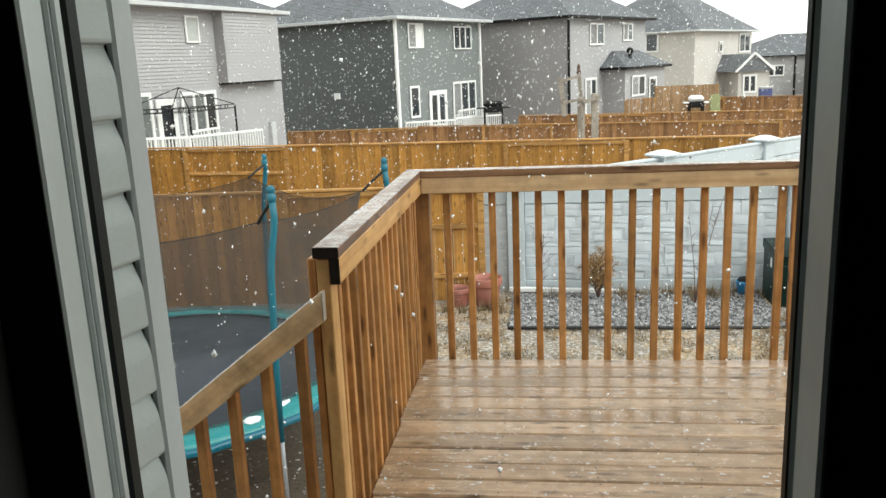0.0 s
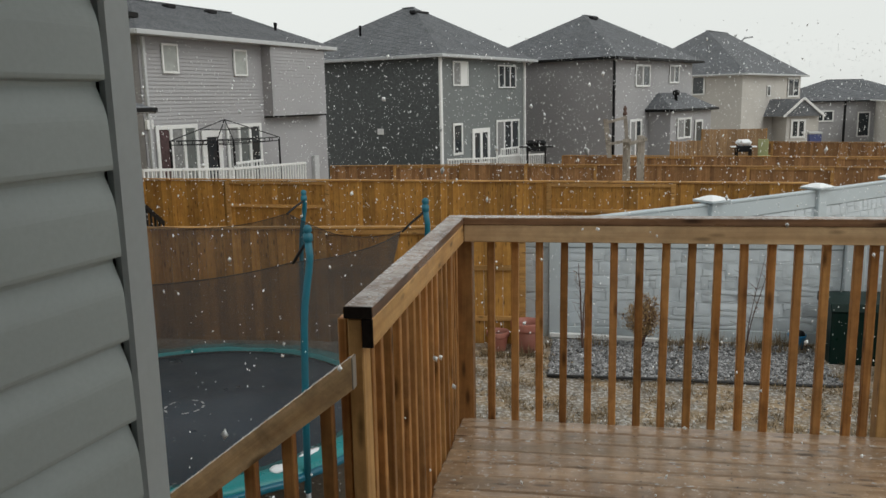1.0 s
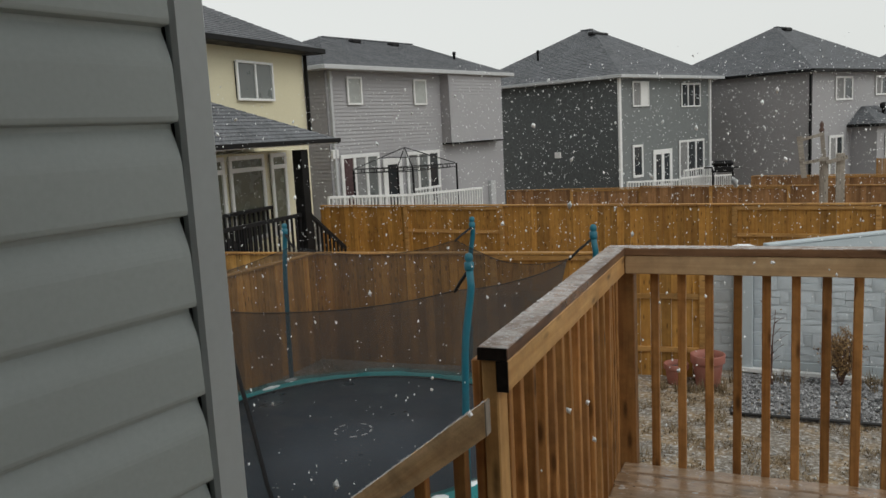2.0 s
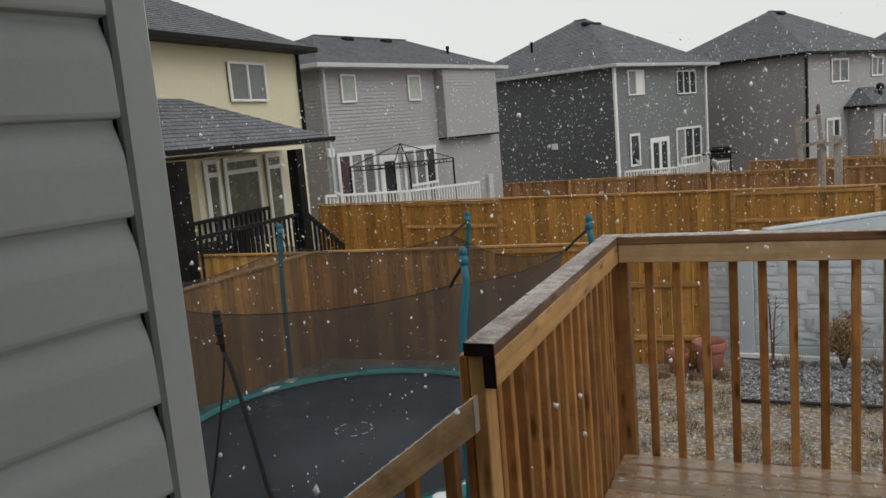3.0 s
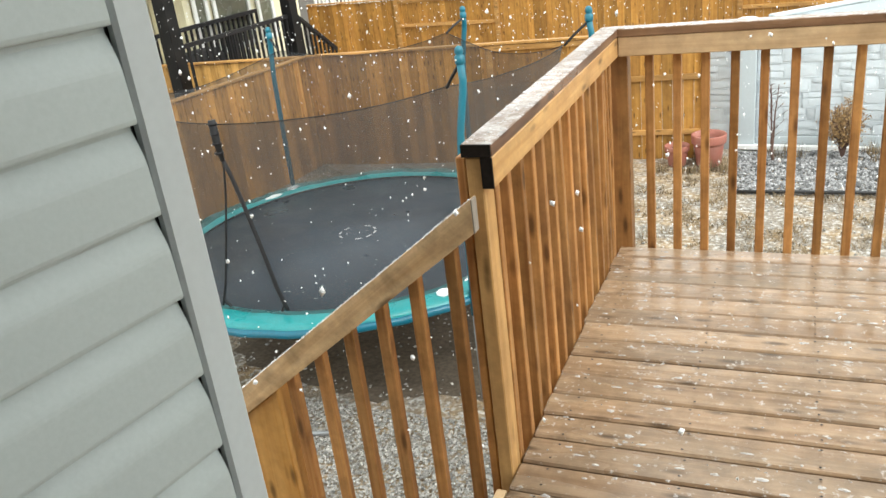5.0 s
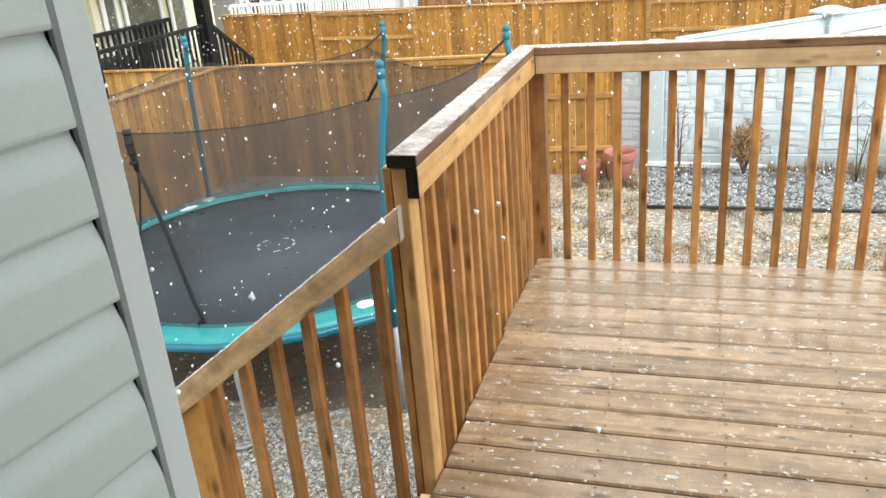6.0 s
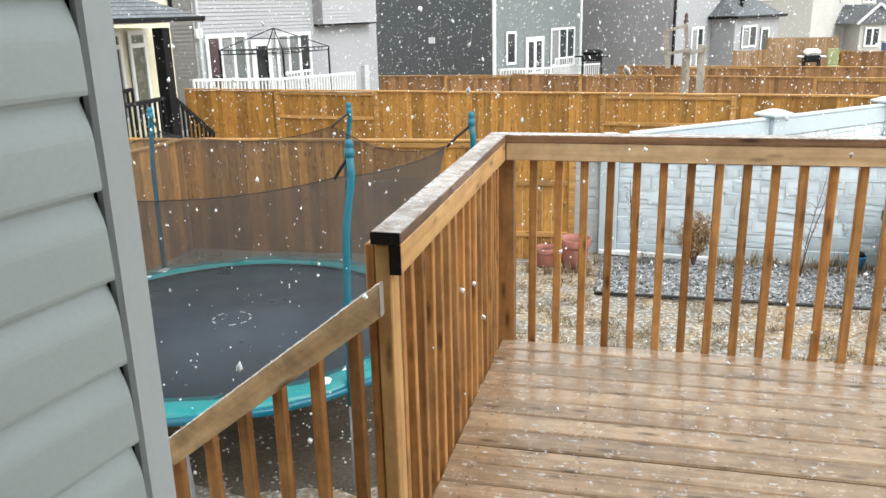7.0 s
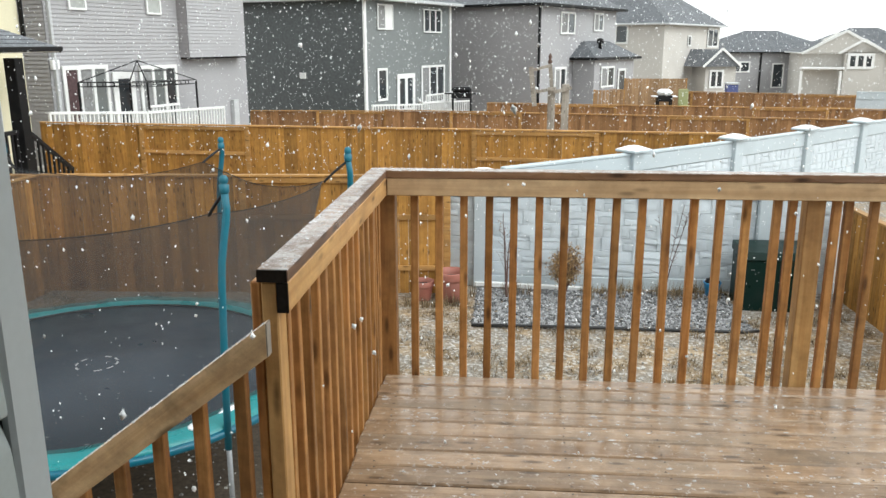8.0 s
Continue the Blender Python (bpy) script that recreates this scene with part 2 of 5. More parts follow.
def shingle_material():
    m, nt, bsdf = nodes_of("asphalt_shingle")
    co = nt.nodes.new("ShaderNodeTexCoord")
    n1 = node(nt, "ShaderNodeTexNoise", Scale=1.1, Detail=5.0)
    n2 = node(nt, "ShaderNodeTexVoronoi", Scale=7.0)
    n3 = node(nt, "ShaderNodeTexNoise", Scale=24.0, Detail=3.0, Roughness=0.7)
    for n in (n1, n2, n3):
        nt.links.new(co.outputs["Object"], n.inputs["Vector"])
    c = ramp(nt, n2.outputs["Color"], [(0.2, (0.10, 0.106, 0.115)), (0.8, (0.15, 0.156, 0.168))])
    c = mixed(nt, ramp(nt, n1.outputs[0], [(0.4, (0, 0, 0)), (0.75, (0.5, 0.5, 0.5))]), c, (0.20, 0.21, 0.23))
    c = mixed(nt, 1.0, c, ramp(nt, n3.outputs[0], [(0.3, (0.55,) * 3), (0.55, (1.0,) * 3), (0.72, (1.7,) * 3)]), "MULTIPLY")
    n4 = node(nt, "ShaderNodeTexNoise", Scale=15.0, Detail=4.0, Roughness=0.75)
    nt.links.new(co.outputs["Object"], n4.inputs["Vector"])
    c = mixed(nt, ramp(nt, n4.outputs[0], [(0.60, (0, 0, 0)), (0.72, (0.7,) * 3)]), c, (0.42, 0.44, 0.46))
    nt.links.new(c, bsdf.inputs["Base Color"])
    bsdf.inputs["Roughness"].default_value = 0.8
    bumped(nt, bsdf, n2.outputs["Distance"], 0.4, 0.02)
    return m


SHINGLE = shingle_material()


def glass_material():
    m, nt, bsdf = nodes_of("window_glass")
    bsdf.inputs["Base Color"].default_value = (0.035, 0.04, 0.045, 1)
    bsdf.inputs["Roughness"].default_value = 0.04
    bsdf.inputs["Specular IOR Level"].default_value = 0.6
    return m


GLASS = glass_material()


def net_material():
    m, nt, bsdf = nodes_of("enclosure_net")
    bsdf.inputs["Base Color"].default_value = (0.045, 0.046, 0.048, 1)
    bsdf.inputs["Roughness"].default_value = 0.9
    co = nt.nodes.new("ShaderNodeTexCoord")
    n = node(nt, "ShaderNodeTexNoise", Scale=1.6, Detail=3.0)
    nt.links.new(co.outputs["Object"], n.inputs["Vector"])
    a = ramp(nt, n.outputs[0], [(0.3, (0.46,) * 3), (0.7, (0.60,) * 3)])
    nt.links.new(a, bsdf.inputs["Alpha"])
    return m


NET = net_material()


def ground_material():
    """Winter lawn: straw-coloured dead grass, bare wet soil, gravel and wet snow in patches."""
    m, nt, bsdf = nodes_of("winter_lawn")
    co = nt.nodes.new("ShaderNodeTexCoord")

    def tex(kind, scale, detail=5.0):
        n = node(nt, kind, Scale=scale)
        if kind == "ShaderNodeTexNoise":
            n.inputs["Detail"].default_value = detail
        nt.links.new(co.outputs["Object"], n.inputs["Vector"])
        return n.outputs[0] if kind == "ShaderNodeTexNoise" else n.outputs["Color"]

    straw = ramp(nt, tex("ShaderNodeTexNoise", 9), [(0.3, (0.135, 0.086, 0.044)), (0.7, (0.40, 0.295, 0.175))])
    soil = ramp(nt, tex("ShaderNodeTexNoise", 40), [(0.3, (0.12, 0.10, 0.08)), (0.7, (0.30, 0.26, 0.21))])
    c = mixed(nt, ramp(nt, tex("ShaderNodeTexNoise", 2.3), [(0.42, (0, 0, 0)), (0.6, (1, 1, 1))]), straw, soil)
    white = ramp(nt, tex("ShaderNodeTexNoise", 19, 8.0), [(0.49, (0, 0, 0)), (0.70, (0.75,) * 3)])
    c = mixed(nt, white, c, (0.62, 0.62, 0.61))
    nt.links.new(c, bsdf.inputs["Base Color"])
    bsdf.inputs["Roughness"].default_value = 0.85
    bumped(nt, bsdf, tex("ShaderNodeTexNoise", 30), 0.9, 0.03)
    return m


LAWN = ground_material()
STRAW = plain("dead_grass", (0.46, 0.335, 0.19), rough=0.9, vary=0.7, island=True, bump=0)
TWIG = plain("bare_twig", (0.16, 0.09, 0.07), rough=0.8, vary=0.3, bump=0)
DRYLEAF = plain("dry_brown_leaf", (0.60, 0.38, 0.17), rough=0.85, vary=0.5, island=True, bump=0)
PEBBLE_WHITE = plain("pale_gravel", (0.68, 0.65, 0.60), rough=0.5, vary=0.65, island=True, bump=0)
FLAKE = plain("snowflake", (0.9, 0.91, 0.92), rough=0.6, vary=0.05, dirt_glare_mix=0.0, bump=0)
SLUSH = plain("melting_snow", (0.82, 0.82, 0.82), rough=0.3, vary=0.1, dirt_glare_mix=0.0, bump=0)
SLUSH.node_tree.nodes["Principled BSDF"].inputs["Alpha"].default_value = 0.42
PEBBLE = plain("grey_gravel", (0.62, 0.62, 0.63), rough=0.7, vary=0.88, island=True, bump=0)
EDGING = plain("black_edging", (0.015, 0.015, 0.016), rough=0.5)


for timber in (FENCE, FENCE_LIT, FENCE_FAR, FENCE_TAN, FENCE_RAIL, PICKET, POST, RAIL, RAIL_DRY, RAIL_EDGE, NEWEL):
    timber.node_tree.nodes["Principled BSDF"].inputs["Specular IOR Level"].default_value = 0.28
for dull in (EAVE_BLACK, BLACK, GREEN_BOX, END, INSIDE, SEAL):
    dull.node_tree.nodes["Principled BSDF"].inputs["Specular IOR Level"].default_value = 0.15

# ---- building helpers ----


def world_of(ob):
    m = ob.matrix_basis.copy()
    while ob.parent:
        ob = ob.parent
        m = ob.matrix_basis @ m
    return m


def thing(name, m, label, category, group="", kind=""):
    ob = new(name)
    ob.empty_display_size = 0.1
    ob.matrix_basis = m if isinstance(m, Matrix) else Matrix.Translation(m)
    return tagged(ob, label, category, group, kind)


def mesh_from(bm, name, material, smooth=False):
    me = bpy.data.meshes.new(name)
    bmesh.ops.recalc_face_normals(bm, faces=bm.faces)
    bm.to_mesh(me)
    bm.free()
    me.materials.append(material)
    if smooth:
        me.polygons.foreach_set("use_smooth", [True] * len(me.polygons))
    return me


def soup(name, verts, faces, material, smooth=False):
    me = bpy.data.meshes.new(name)
    me.from_pydata([tuple(v) for v in verts], [], faces)
    me.materials.append(material)
    if smooth:
        me.polygons.foreach_set("use_smooth", [True] * len(me.polygons))
    me.update()
    return me


def part(name, data, material=None, parent=None, label="", at=None):
    """One mesh object, given in world places (or at the pose at), under its thing."""
    me = data if isinstance(data, bpy.types.Mesh) else mesh_from(data, name, material)
    ob = new(name, me)
    m = at if at is not None else Matrix.Identity(4)
    if parent:
        ob.parent = parent
        ob.matrix_basis = world_of(parent).inverted() @ m
    else:
        ob.matrix_basis = m
    return tagged(ob, label)


BOXES = {}


def block(lx, ly, lz, material, bevel=0.003, rough=0.0):
    """A bevelled block centred on its own origin; alike blocks share one mesh."""
    key = (round(lx, 4), round(ly, 4), round(lz, 4), material.name, bevel)
    if key not in BOXES:
        bm = bmesh.new()
        bmesh.ops.create_cube(bm, size=1, matrix=Matrix.Diagonal((lx, ly, lz, 1)))
        if bevel:
            bmesh.ops.bevel(bm, geom=bm.edges[:], offset=bevel, segments=1, affect="EDGES")
        BOXES[key] = mesh_from(bm, "block", material)
    return BOXES[key]


def box(name, x0, x1, y0, y1, z0, z1, material, parent=None, label="", bevel=0.003, frame_m=None):
    m = Matrix.Translation(((x0 + x1) / 2, (y0 + y1) / 2, (z0 + z1) / 2))
    if frame_m is not None:
        m = frame_m @ m
    return part(name, block(abs(x1 - x0), abs(y1 - y0), abs(z1 - z0), material, bevel), None, parent, label, m)


def stick(name, a, b, w, h, material, parent=None, label="", bevel=0.003, roll=0.0):
    """A timber of section w by h from a to b, its length along the local x axis."""
    a, b = Vector(a), Vector(b)
    d = (b - a)
    q = d.to_track_quat("X", "Z").to_matrix().to_4x4()
    m = Matrix.Translation((a + b) / 2) @ q @ pose(0, 0, 0, roll)
    return part(name, block(d.length, w, h, material, bevel), None, parent, label, m)


def tube_mesh(points, radius, material, sides=10, radii=None, closed=False):
    bm = bmesh.new()
    pts = [Vector(p) for p in points]
    rings = []
    n = len(pts)
    for i, p in enumerate(pts):
        if closed:
            t = (pts[(i + 1) % n] - pts[i - 1]).normalized()
        else:
            t = (pts[min(i + 1, n - 1)] - pts[max(i - 1, 0)]).normalized()
        if i == 0:
            side = t.cross(Vector((0, 0, 1)))
            if side.length < 0.3:
                side = t.cross(Vector((0, 1, 0)))
        else:
            side = side - t * side.dot(t)
        side.normalize()
        up = side.cross(t)
        r = radii[i] if radii else radius
        rings.append([bm.verts.new(p + r * (math.cos(k * math.tau / sides) * side + math.sin(k * math.tau / sides) * up)) for k in range(sides)])
    for i in range(n if closed else n - 1):
        a, b = rings[i], rings[(i + 1) % n]
        for k in range(sides):
            bm.faces.new((a[k], a[(k + 1) % sides], b[(k + 1) % sides], b[k]))
    if not closed:
        bm.faces.new(rings[0][::-1])
        bm.faces.new(rings[-1])
    return mesh_from(bm, "tube", material, True)


def lathe_mesh(profile, material, sides=32, smooth=True):
    """Turns (radius, height) pairs round the z axis."""
    bm = bmesh.new()
    rings = [[bm.verts.new((r * math.cos(k * math.tau / sides), r * math.sin(k * math.tau / sides), z)) for k in range(sides)] for r, z in profile]
    for a, b in zip(rings, rings[1:]):
        for k in range(sides):
            bm.faces.new((a[k], a[(k + 1) % sides], b[(k + 1) % sides], b[k]))
    bm.faces.new(rings[0][::-1])
    bm.faces.new(rings[-1])
    return mesh_from(bm, "lathe", material, smooth)


GROUND = -2.0


def ground_z(x, y):
    fall = 0.0 if y < 14 else -0.018 * (y - 14)
    return GROUND + fall


# ---- ground ----
def build_ground():
    xs = [-400, -150, -60, -30, -20] + [-14 + 0.5 * k for k in range(45)] + [12, 20, 40, 80, 200, 400]
    ys = [-60, -20, -8, -3] + [0.5 * k for k in range(0, 30)] + [16, 19, 22, 26, 30, 36, 44, 60, 80, 110, 160, 300, 900]
    verts = []
    for y in ys:
        for x in xs:
            z = ground_z(x, min(y, 200))
            if -14 < x < 9 and 0 < y < 14:
                z += 0.03 * noise.noise((x * 0.8, y * 0.8, 0))
            verts.append((x, y, z))
    n = len(xs)
    faces = [(j * n + i, j * n + i + 1, (j + 1) * n + i + 1, (j + 1) * n + i) for j in range(len(ys) - 1) for i in range(n - 1)]
    g = new("ground", soup("ground", verts, faces, LAWN, True))
    tagged(g, "winter lawn of straw-coloured grass, wet soil and patchy snow", "ground", kind="structure")


build_ground()


def bare_soil():
    """Worn earth where the trampoline and the stair have killed the grass; an uneven outline."""
    cx, cy, n, rings = -3.0, 6.75, 96, 10
    verts = [(cx, cy, ground_z(cx, cy) + 0.03 * noise.noise((cx * 0.8, cy * 0.8, 0)) + 0.012)]
    for r in range(1, rings + 1):
        for k in range(n):
            a = k * math.tau / n
            f = r / rings * (1.0 + 0.16 * noise.noise((2 * math.cos(a), 2 * math.sin(a), 5)) + 0.10 * noise.noise((9 * math.cos(a), 9 * math.sin(a), 2)))
            x, y = cx + 2.1 * f * math.cos(a), cy + 1.6 * f * math.sin(a)
            edge = 0.012 if r < rings else -0.04
            verts.append((x, y, ground_z(x, y) + 0.03 * noise.noise((x * 0.8, y * 0.8, 0)) + edge + 0.01 * noise.noise((x * 5, y * 5, 1)) * (r < rings)))
    faces = [(0, 1 + k, 1 + (k + 1) % n) for k in range(n)]
    for r in range(rings - 1):
        o = 1 + r * n
        faces += [(o + k, o + n + k, o + n + (k + 1) % n, o + (k + 1) % n) for k in range(n)]
    g = new("bare_soil", soup("bare_soil", verts, faces, WORN_SOIL, True))
    tagged(g, "dark brown bare earth patch worn into the lawn", "soil", kind="structure")


bare_soil()

# ---- deck ----
DZ = -0.04
EDGE_X, EDGE_Y = -0.632, 4.182
RIGHT_X = 2.6


def build_deck():
    deck = thing("deck", (0.9, 2.2, GROUND), "wet brown wooden deck of wide boards with melting snow", "deck")
    pitch, width = 0.140, 0.1315
    y = 4.1975
    while y > 0.2:
        lo = max(y - width, 0.17)
        hi = min(y, EDGE_Y)
        slip = random.uniform(-0.012, 0.006)
        part("board", block(RIGHT_X - EDGE_X, round(hi - lo, 4), 0.036, DECK, 0.007), None, deck, "",
             Matrix.Translation(((RIGHT_X + EDGE_X) / 2 + slip, (hi + lo) / 2, DZ - 0.018 + random.uniform(-0.002, 0.002))) @ pose(0, 0, 0, random.uniform(-1.3, 1.3), 0, 0))
        y -= pitch
    for y in (EDGE_Y - 0.06, 2.2, 0.35):
        stick("joist", (EDGE_X + 0.01, y, DZ - 0.15), (RIGHT_X, y, DZ - 0.15), 0.038, 0.22, RAIL, deck)
    for x in (EDGE_X + 0.025, 0.9, RIGHT_X - 0.03):
        stick("joist", (x, 0.4, DZ - 0.15), (x, EDGE_Y - 0.09, DZ - 0.15), 0.038, 0.22, RAIL, deck)
    for x in (EDGE_X + 0.2, RIGHT_X - 0.3):
        for y in (0.5, EDGE_Y - 0.35):
            box("post", x - 0.07, x + 0.07, y - 0.07, y + 0.07, GROUND - 0.05, DZ - 0.26, RAIL, deck)
    stick("rim_board", (EDGE_X - 0.019, 0.22, DZ - 0.125), (EDGE_X - 0.019, 2.238, DZ - 0.125), 0.034, 0.236, RAIL_DRY, deck, "pale edge board at the stair")
    rng = random.Random(3)
    verts, faces = [], []
    y = 4.1975 - pitch
    while y > 0.3:
        for k in range(8):
            for dy in (0.026, 0.108):
                c = (EDGE_X + 0.10 + 0.405 * k + rng.uniform(-0.008, 0.008), y - dy + rng.uniform(-0.006, 0.006))
                o = len(verts)
                verts += [(c[0] + 0.0045 * math.cos(a * math.tau / 6), c[1] + 0.0045 * math.sin(a * math.tau / 6), DZ + 0.0045) for a in range(6)]
                faces.append(tuple(range(o, o + 6)))
        y -= pitch
    tagged(part("screw_heads", soup("screw_heads", verts, faces, BLACK), None, deck, "dark screw heads in rows"), kind="stuff")
    return deck


build_deck()
CAP = 1.067
NEAR_Y = 2.296


def build_far_railing():
    r = thing("railing", (0.9, 4.2, DZ), "wooden deck railing with square balusters and wet cap", "railing", "deck railings")
    y0 = 4.14
    stick("cap", (-0.689, y0 + 0.0445, CAP - 0.019), (RIGHT_X, y0 + 0.0445, CAP - 0.019), 0.089, 0.038, RAIL_WET, r, "wet dark cap board")
    stick("rail", (-0.598, y0 + 0.022, CAP - 0.083), (RIGHT_X, y0 + 0.022, CAP - 0.083), 0.036, 0.089, RAIL_DRY, r, "pale dry upper rail")
    places = [-0.468 + 0.1268 * k for k in range(14)] + [1.325, 1.40, 1.606, 1.666, 1.787, 1.935, 2.06, 2.185, 2.31, 2.435]
    for x in places:
        m = Matrix.Translation((x, y0 + 0.061, 0.42)) @ pose(0, 0, 0, 0, 90 + random.uniform(-0.35, 0.35), 0)
        part("baluster", block(1.2, 0.038, 0.038, PICKET, 0.003), None, r, "", m)
    for x in (1.507, -0.61):
        part("post", block(1.5, 0.089, 0.089, POST if x > 0 else PICKET, 0.004), None, r, "", Matrix.Translation((x, y0 + 0.088, 0.27)) @ pose(0, 0, 0, 0, 90, 0))
    return r


build_far_railing()


def build_left_railing():
    r = thing("railing", (-0.65, 3.2, DZ), "wooden deck railing beside the stair with wet cap", "railing", "deck railings")
    stick("cap", (-0.6445, NEAR_Y + 0.004, CAP - 0.019), (-0.6445, 4.139, CAP - 0.019), 0.089, 0.038, RAIL_WET, r, "wet dark cap board with slush")
    box("cap_end", -0.688, -0.601, NEAR_Y, NEAR_Y + 0.004, CAP - 0.037, CAP - 0.001, END, r, "black wet end grain", 0)
    stick("rail", (-0.617, NEAR_Y + 0.006, CAP - 0.083), (-0.617, 4.139, CAP - 0.083), 0.034, 0.089, POST, r)
    box("rail_end", -0.634, -0.600, NEAR_Y + 0.001, NEAR_Y + 0.006, CAP - 0.127, CAP - 0.039, END, r, "black wet end grain", 0)
    y = 2.418
    while y < 4.12:
        m = Matrix.Translation((-0.653, y, 0.42)) @ pose(0, 0, 0, 0, 90 + random.uniform(-0.35, 0.35), 0)
        part("baluster", block(1.2, 0.036, 0.038, PICKET, 0.003), None, r, "", m)
        y += 0.1255 if y < 3.9 else 0.0605
    part("post", block(3.0, 0.085, 0.046, POST, 0.004), None, r, "", Matrix.Translation((-0.6585, NEAR_Y + 0.055, -0.474)) @ pose(0, 0, 0, 0, 90, 0))
    part("post", block(3.0, 0.085, 0.03, PICKET, 0.004), None, r, "", Matrix.Translation((-0.6985, NEAR_Y + 0.06, -0.474)) @ pose(0, 0, 0, 0, 90, 0))
    return r


build_left_railing()

# ---- stair down from the deck ----


def build_stair():
    s = thing("stair", (-1.6, 1.8, GROUND), "wooden stair descending from the deck with sloping railing", "stair")
    rise, run = 0.19, 0.2455
    y0, y1 = 1.30, 2.238
    for k in range(8):
        z = DZ - rise * (k + 1)
        x = EDGE_X - 0.02 - run * k
        part("tread", block(y1 - y0, 0.25, 0.038, DECK, 0.004), None, s, "", Matrix.Translation((x - 0.115, (y0 + y1) / 2, z - 0.019)) @ pose(0, 0, 0, 0, 0, 90))
    for y in (y0 - 0.02, 2.26):
        stick("stringer", (EDGE_X - 0.04, y, DZ - 0.215), (EDGE_X - 0.04 - run * 7.6, y, DZ - 0.215 - rise * 7.6), 0.036, 0.28, PICKET, s)
    ry = 2.245
    slope, z_top, x_top = 0.774, 0.927, -0.655

    def rail_top(x):
        return z_top + slope * (x - x_top)

    x_end = -2.75
    bm = bmesh.new()
    ends = []
    for x in (x_top, x_end):
        ends.append([bm.verts.new((x, y, rail_top(x) + dz)) for y, dz in ((ry, 0), (ry + 0.038, 0), (ry + 0.038, -0.102), (ry, -0.102))])
    for k in range(4):
        bm.faces.new((ends[0][k], ends[0][(k + 1) % 4], ends[1][(k + 1) % 4], ends[1][k]))
    bm.faces.new(ends[0][::-1])
    bm.faces.new(ends[1])
    tilt = pose(0, 0, 0, 0, -math.degrees(math.atan(slope)), 0)
    bm.transform(tilt.inverted())
    part("handrail", mesh_from(bm, "handrail", RAIL_EDGE), None, s, "sawn sloping rail edged with slush", tilt)
    box("rail_end", x_top, x_top + 0.004, ry + 0.001, ry + 0.037, rail_top(x_top) - 0.10, rail_top(x_top) - 0.002, PALE_POST, s, "pale cut end of the rail", 0)
    x = -0.755
    while x > -2.6:
        if not -1.66 < x < -1.44:
            part("baluster", block(1.15, 0.036, 0.038, PICKET, 0.003), None, s, "", Matrix.Translation((x, ry + 0.0575, rail_top(x) - 0.03 - 0.575)) @ pose(0, 0, 0, 0, 90, 0))
        x -= 0.13
    for x in (-1.55, -2.68):
        stand = Matrix.Translation((x, ry + 0.065, GROUND)) @ pose(0, 0, 0, 0, -90, 0)
        bm = bmesh.new()
        foot = [(x - 0.09, ry + 0.02), (x + 0.09, ry + 0.02), (x + 0.09, ry + 0.109), (x - 0.09, ry + 0.109)]
        lo = [bm.verts.new((px, py, GROUND - 0.05)) for px, py in foot]
        hi = [bm.verts.new((px, py, rail_top(px) - 0.104)) for px, py in foot]
        for k in range(4):
            bm.faces.new((lo[k], lo[(k + 1) % 4], hi[(k + 1) % 4], hi[k]))
        bm.faces.new(hi)
        bm.faces.new(lo[::-1])
        bmesh.ops.bevel(bm, geom=bm.edges[:], offset=0.004, segments=1, affect="EDGES")
        bm.transform(stand.inverted())
        part("newel_post", mesh_from(bm, "newel_post", NEWEL), None, s, "timber post coloured bright orange for its lit face", stand)


build_stair()


# ---- house that the camera steps out of ----
def lap_course(length, h, material, bulge=0.0165):
    """One course of dutch-lap siding, along local x, its face towards -y, its foot at z = 0."""
    prof = [(0.004, -0.004), (-bulge + 0.001, -0.001), (-bulge, 0.001), (-bulge - 0.001, 0.006), (-bulge + 0.001, h * 0.50)]
    for k in range(1, 9):
        f = k / 8
        prof.append((-bulge + 0.001 + (bulge - 0.001) * (1 - math.cos(f * math.pi / 2)) ** 0.9, h * (0.50 + 0.42 * f)))
    prof += [(0.0, h + 0.006), (0.004, h + 0.006)]
    verts, faces = [], []
    n = len(prof)
    for x in (-length / 2, length / 2):
        verts += [(x, y, z) for y, z in prof]
    for k in range(n):
        faces.append((k, (k + 1) % n, n + (k + 1) % n, n + k))
    faces += [tuple(range(n))[::-1], tuple(range(n, 2 * n))]
    return soup("lap", verts, faces, material)


